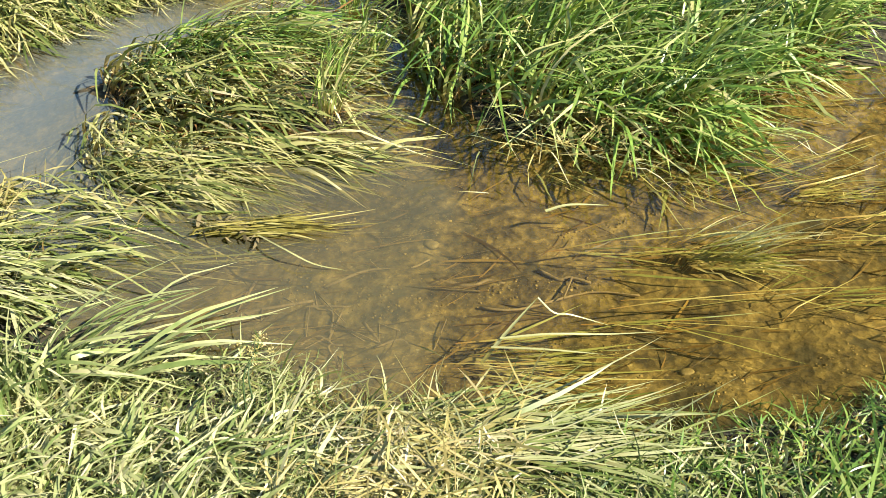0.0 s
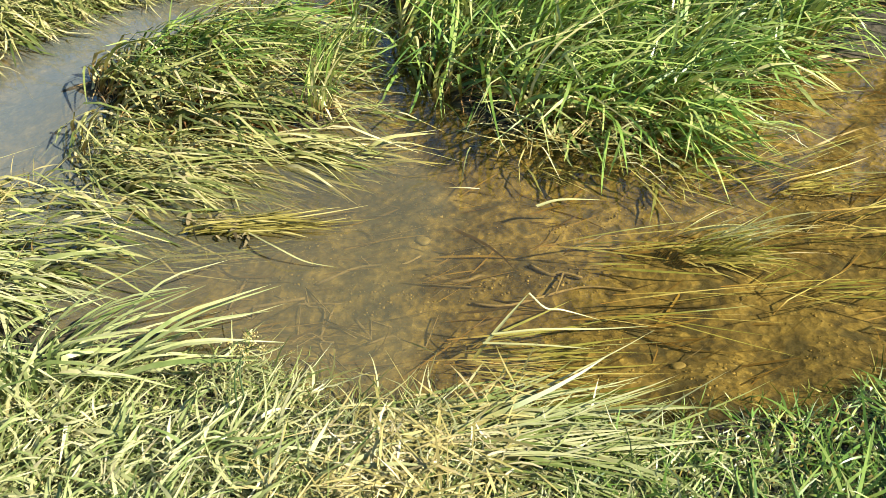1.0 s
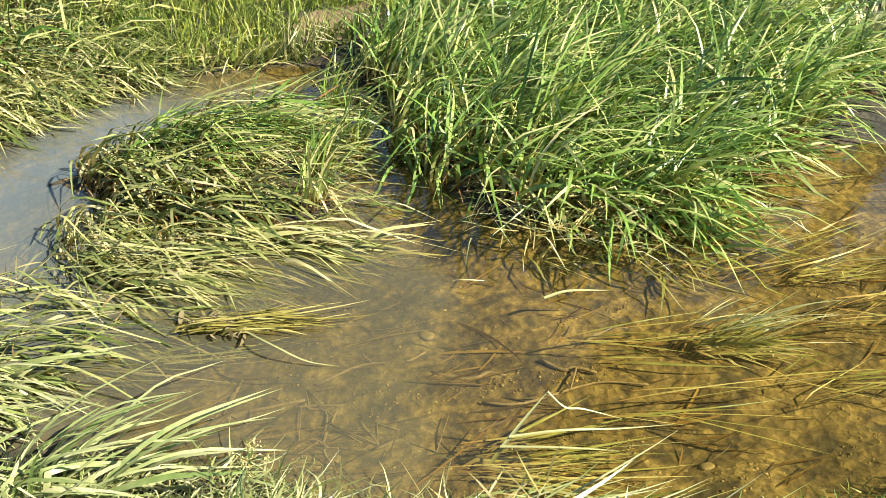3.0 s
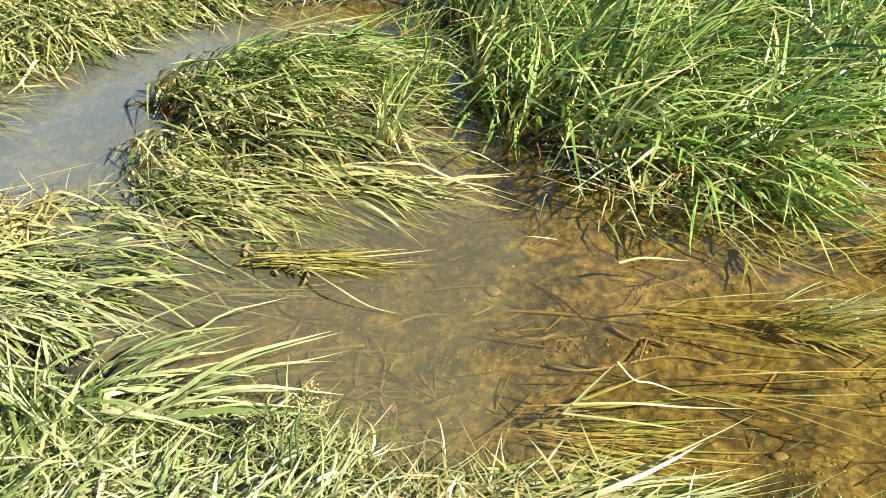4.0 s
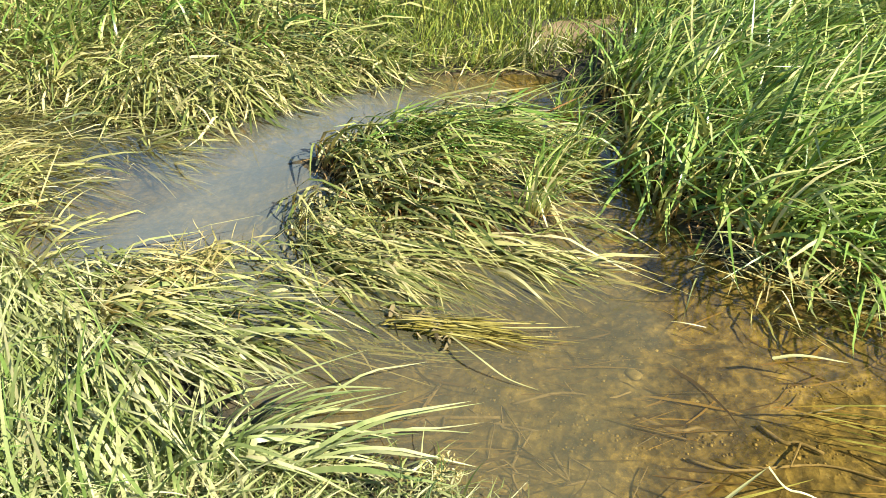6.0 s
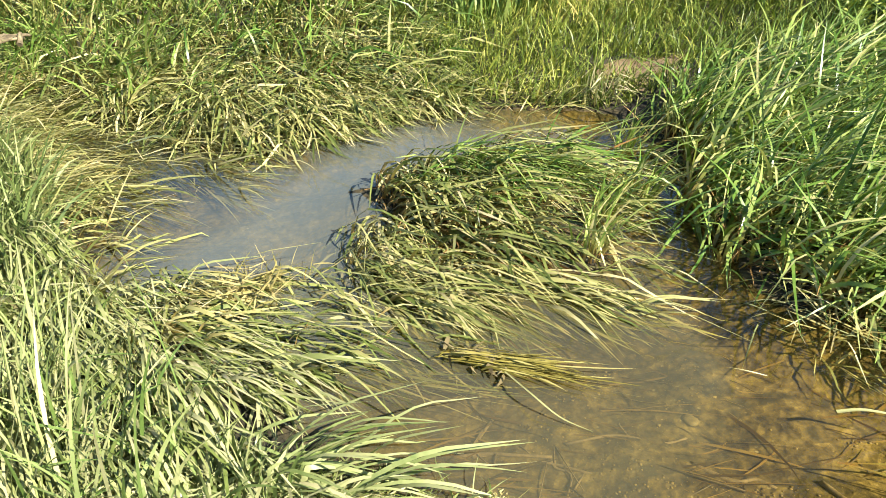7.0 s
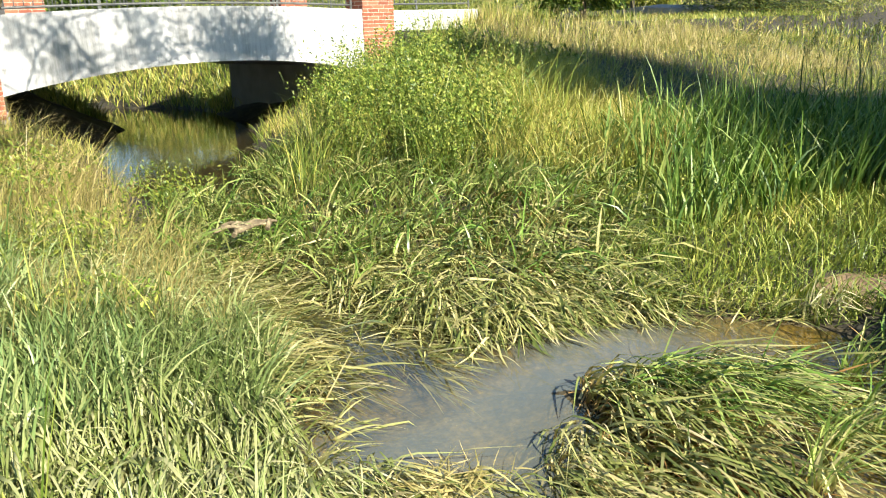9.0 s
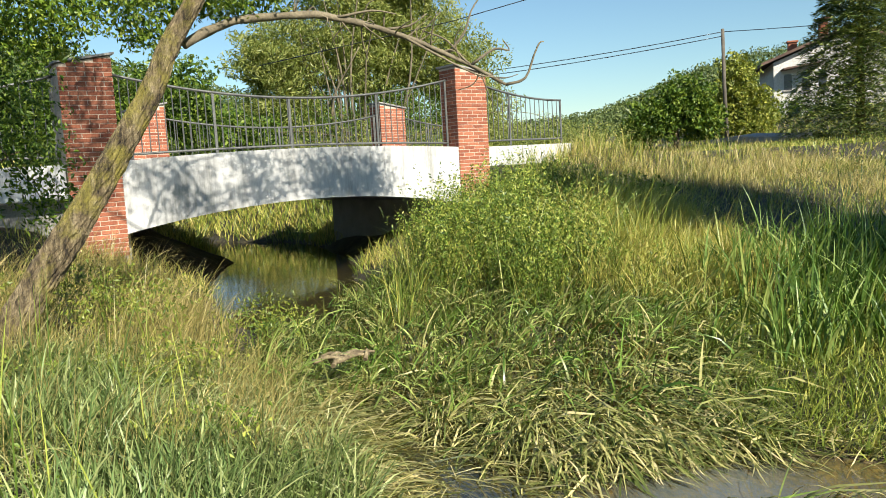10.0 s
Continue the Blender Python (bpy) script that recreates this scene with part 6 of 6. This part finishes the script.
size = 0.0025 + 0.0065 * rs.random(gn) ** 2.5
shape = np.array([(1, 0, 0), (0, 1, 0), (-1, 0, 0), (0, -1, 0), (0, 0, 0.22), (0, 0, -0.5)])
pv = np.stack([px, py, ground_z(px, py) - 0.001], 1)[:, None] + shape[None] * size[:, None, None] * rs.uniform(0.6, 1.3, (gn, 6, 1))
pi = (np.arange(gn) * 6)[:, None]
GRAVEL = leafy("creek_gravel", [(0.0, (0.12, 0.088, 0.03)), (0.5, (0.21, 0.155, 0.055)), (1.0, (0.36, 0.28, 0.13))], rough=0.7, through=0.0)
me = fast_mesh("gravel", pv.reshape(-1, 3), [pi + np.array([f]) for f in ((0, 1, 4), (1, 2, 4), (2, 3, 4), (3, 0, 4), (1, 0, 5), (2, 1, 5), (3, 2, 5), (0, 3, 5))], GRAVEL, np.repeat(rs.random(gn), 6))
tagged(new("gravel", me), "fine tan gravel scattered over the creek bed", "gravel", kind="stuff")
for k, ((x0, y0), (x1, y1)) in enumerate([((0.65, 1.83), (0.87, 1.74)), ((0.68, 1.82), (0.95, 1.64)), ((0.65, 1.61), (0.81, 1.5)), ((0.86, 1.45), (1.16, 1.39)), ((0.79, 1.44), (0.94, 1.62)), ((0.94, 1.78), (0.86, 1.58)),
                                         ((0.67, 1.42), (0.82, 1.45)), ((0.62, 1.86), (0.79, 1.97)), ((0.97, 1.51), (1.02, 1.37)), ((1.3, 1.54), (1.43, 1.39)), ((1.58, 1.32), (1.64, 1.18)), ((0.94, 1.39), (1.05, 1.27)), ((1.0, 1.75), (1.3, 1.66)), ((1.35, 1.3), (1.7, 1.05))]):
    rr = np.random.default_rng(k)
    z = min(float(ground_z((x0 + x1) / 2, (y0 + y1) / 2)) - 0.002, -0.035)
    a, c = Vector((x0, y0, z)), Vector((x1, y1, z + rr.uniform(-0.01, 0.012)))
    mids = [a.lerp(c, t) + Vector((rr.normal(0, 0.025), rr.normal(0, 0.025), rr.normal(0, 0.004))) for t in (0.33, 0.66)]
    q = smooth_line([a - (c - a) * 0.15, *mids, c + (c - a) * 0.1], 4)
    st = thing("sunken_stick", a, "brown waterlogged stick on the creek bed", "stick", "sunken sticks")
    r = rr.uniform(0.005, 0.009)
    part("shaft", tube(q, list(np.linspace(r, r * 0.6, len(q))), 7, 0.15, k), ROOTWOOD, st)
    t0 = Vector(q[5])
    part("side_twig", tube([t0, t0 + Vector((rr.normal(0, 0.05), rr.normal(0, 0.05), 0.01)), t0 + Vector((rr.normal(0, 0.1), rr.normal(0, 0.1), 0.015))], [r * 0.6, r * 0.5, r * 0.3], 5), ROOTWOOD, st)

# curled dead leaves caught on the sedge, and bleached straw mats
CURLED = leafy("curled_dead_leaf", [(0.0, (0.13, 0.105, 0.055)), (0.5, (0.25, 0.215, 0.12)), (1.0, (0.38, 0.335, 0.20))], through=0.1, rough=0.8)


def drift(at, turn, reach, n):
    ob = thing("drift_mat", at, "crumpled dead leaves caught among floating blades", "drift")
    c, sn = math.cos(turn), math.sin(turn)
    for k in range(n):
        u, v = rg.uniform(-1, 1) * reach, rg.normal(0, 0.018)
        root = np.array([[at[0] + u * c - v * sn, at[1] + u * sn + v * c, 0.004 + 0.012 * rg.random()]])
        L = rg.uniform(0.05, 0.12)
        part("leaf", grass("leaf", rg, root, np.array([L]), np.array([rg.uniform(0.010, 0.020)]), np.array([rg.uniform(0, 6.28)]), np.array([rg.uniform(1.25, 1.55)]), np.array([rg.uniform(-0.1, 0.5)]), CURLED, np.array([rg.random()]), seg=6, sway=0.6), CURLED, ob)


drift((0.86, 2.08, 0), radians(-42), 0.09, 22)
drift((0.76, 2.2, 0), radians(-35), 0.06, 12)
for k, (x, y, n, sp) in enumerate(((0.12, 2.85, 260, 0.10), (-1.05, 6.2, 500, 0.22), (0.62, 0.86, 420, 0.16), (2.35, 1.75, 200, 0.22), (-0.6, 4.2, 260, 0.18))):
    p = np.stack([rg.normal(x, sp, n), rg.normal(y, sp * 0.7, n)], 1)
    roots = np.stack([p[:, 0], p[:, 1], np.maximum(ground_z(p[:, 0], p[:, 1]), 0.0) + rg.uniform(0.02, 0.09, n)], 1)
    me = grass("straw_mat", rg, roots, rg.uniform(0.06, 0.2, n), rg.uniform(0.004, 0.010, n), rg.uniform(0, 6.28, n), rg.uniform(1.2, 1.7, n), rg.uniform(-0.1, 0.3, n), STRAW, rg.random(n), seg=3)
    tagged(new("straw_mat", me), "tangled mat of bleached dead straw", "straw", kind="stuff")


def ribbon(pts, width, n=4):
    q = smooth_line(pts, n) if n > 1 else [Vector(p) for p in pts]
    bm, prev = bmesh.new(), None
    for i, p in enumerate(q):
        d = (q[min(i + 1, len(q) - 1)] - q[max(i - 1, 0)]).normalized()
        s = d.cross(Vector((0.3, -0.4, 1))).normalized() * width / 2 * (1 - 0.85 * (i / (len(q) - 1)) ** 3)
        row = [bm.verts.new(p - s), bm.verts.new(p + Vector((0, 0, -0.002))), bm.verts.new(p + s)]
        if prev:
            for k in (0, 1):
                bm.faces.new((prev[k], prev[k + 1], row[k + 1], row[k]))
        prev = row
    return bm


reed = thing("bent_reed", (1.13, 1.09, 0), "pale reed leaf snapped over above the water", "reed")
for q, w, lab in (([(1.10, 1.10, -0.05), (1.14, 1.09, 0.0), (1.21, 1.075, 0.07), (1.285, 1.06, 0.135)], 0.011, "upright pale leaf"), ([(1.285, 1.06, 0.135), (1.315, 1.02, 0.085), (1.36, 0.99, 0.07), (1.46, 0.93, 0.01)], 0.008, ""),
                  ([(1.16, 1.085, 0.03), (1.28, 1.0, 0.035), (1.42, 0.91, 0.012), (1.55, 0.82, 0.006)], 0.008, ""), ([(1.13, 1.09, 0.01), (1.24, 0.97, 0.02), (1.36, 0.86, 0.006)], 0.008, "")):
    part("leaf", ribbon(q, w), BLEACHED_LEAF, reed, lab)
lone = thing("floating_leaf", (1.74, 1.48, 0), "single bleached leaf floating on the pool", "leaf")
part("leaf", ribbon([(1.74, 1.485, 0.006), (1.82, 1.445, 0.018), (1.94, 1.36, 0.005)], 0.012), BLEACHED_LEAF, lone)
lone = thing("floating_leaf", (0.95, 1.95, 0), "single bleached leaf floating on the pool", "leaf")
part("leaf", ribbon([(0.86, 2.02, 0.03), (0.88, 1.86, 0.05), (0.93, 1.76, 0.02), (1.0, 1.68, 0.005)], 0.008), BLEACHED_LEAF, lone)
def flower_stalk(foot, top, seed):
    """A thin green stalk with a loose head of small brown-green clusters on short rays."""
    rr = np.random.default_rng(seed)
    ob = thing("sedge_flower", foot, "thin green stalk with a loose brown-green flower head", "flower")
    f, t = Vector(foot), Vector(top)
    q = smooth_line([f, f.lerp(t, 0.55) + Vector((-0.015, 0.01, 0.02)), t], 4)
    part("stalk", tube(q, list(np.linspace(0.003, 0.0018, len(q))), 5), GREYGREEN, ob)
    for k in range(8):
        d = Vector((rr.normal(0, 1), rr.normal(0, 1), rr.uniform(-0.2, 1.3))).normalized() * rr.uniform(0.02, 0.055)
        ray = part("ray", tube([t, t + d * 0.6 + Vector((0, 0, 0.006)), t + d], [0.0012, 0.001, 0.0008], 4), GREYGREEN, ob)
        c = np.array(t + d) + rr.normal(0, 0.005, (14, 3))
        part("cluster", leaf_mesh("cluster", rr, c, np.full(1, 0.009), STRAW, slim=0.5), STRAW, ray, "brown-green flower cluster")


flower_stalk((0.47, 1.30, 0.05), (0.545, 1.385, 0.15), 3)
flower_stalk((0.43, 1.26, 0.06), (0.525, 1.345, 0.195), 5)
WHITE = leafy("white_dry_leaf", [(0.0, (0.34, 0.31, 0.17)), (0.6, (0.56, 0.53, 0.37)), (1.0, (0.78, 0.75, 0.62))], rough=0.6)
for x, y, n, sp in ((0.62, 0.97, 50, 0.05), (0.58, 0.86, 40, 0.06), (0.86, 0.74, 40, 0.08), (0.22, 1.28, 16, 0.10)):
    p = np.stack([rg.normal(x, sp, n), rg.normal(y, sp * 0.7, n)], 1)
    roots = np.stack([p[:, 0], p[:, 1], np.maximum(ground_z(p[:, 0], p[:, 1]), 0.0) + rg.uniform(0.04, 0.08, n)], 1)
    me = grass("white_litter", rg, roots, rg.uniform(0.04, 0.12, n), rg.uniform(0.004, 0.009, n), rg.uniform(0, 6.28, n), rg.uniform(1.2, 1.7, n), rg.uniform(-0.2, 0.4, n), WHITE, rg.random(n), seg=4, sway=0.9)
    tagged(new("white_litter", me), "bleached white dry leaves strewn on the grass mat", "plant litter", kind="stuff")
TAN_WOOD = surface("weathered_tan_wood", [(0.35, (0.13, 0.095, 0.05)), (0.65, (0.36, 0.29, 0.16))], 14.0, 70.0, 0.85, 0.5, 0.004)
pile = thing("driftwood_pile", (-1.1, 6.3, 0.25), "small pile of bleached driftwood and straw", "driftwood")
for k in range(16):
    px, py, pa, pl = rg.normal(-1.05, 0.07), rg.normal(6.28, 0.06), rg.normal(0.5, 0.6), rg.uniform(0.12, 0.30)
    q = [(px - math.cos(pa) * pl / 2, py - math.sin(pa) * pl / 2, 0.30 + rg.uniform(0, 0.03)), (px, py, 0.32 + rg.uniform(0, 0.04)), (px + math.cos(pa) * pl / 2, py + math.sin(pa) * pl / 2, 0.30 + rg.uniform(0, 0.04))]
    part("stick", tube(smooth_line(q, 3), list(np.linspace(0.020, 0.010, 7)), 7, 0.3, k), TAN_WOOD, pile)
# flowering reed heads
for k in range(26):
    x, y = rg.uniform(3.0, 6.2), rg.uniform(6.6, 8.4)
    z = float(ground_z(x, y))
    h = rg.uniform(1.0, 1.4)
    st = thing("reed_stem", (x, y, z), "tall reed stem with a feathery seed head", "reed", "flowering reeds")
    dx, dy = rg.normal(0, 0.12), rg.normal(0, 0.08)
    part("stalk", tube([(x, y, z - 0.02), (x + dx * 0.3, y, z + h * 0.6), (x + dx, y + dy, z + h)], [0.005, 0.004, 0.002], 5), REED, st)
    c = np.array([x + dx, y + dy, z + h]) + rg.normal(0, 1, (60, 3)) * np.array([0.018, 0.018, 0.06])
    part("seed_head", leaf_mesh("seed_head", rg, c, np.full(1, 0.035), STRAW, slim=0.3), STRAW, st, "pale feathery seed head")["kind"] = "stuff"
# bare mud beside the side channel
mud = thing("mud_slab", (3.02, 4.6, 0.1), "bare reddish mud patch on the bank", "mud")
bm = bmesh.new()
bmesh.ops.create_icosphere(bm, subdivisions=3, radius=1.0)
for v in bm.verts:
    k = 1 + 0.8 * noise.noise(Vector((v.co.x * 2, v.co.y * 2, 0.3))) + 0.5 * noise.noise(Vector((v.co.x * 5, v.co.y * 5, 0.7)))
    v.co = Vector((3.02 + v.co.x * 0.34 * k, 4.60 + v.co.y * 0.20 * k, float(ground_z(3.02 + v.co.x * 0.34 * k, 4.60 + v.co.y * 0.20 * k)) + v.co.z * 0.012))
part("crust", bm, surface("red_mud", [(0.3, (0.16, 0.10, 0.05)), (0.7, (0.36, 0.25, 0.14))], 4.0, 40.0, 0.9, 0.6, 0.01), mud)
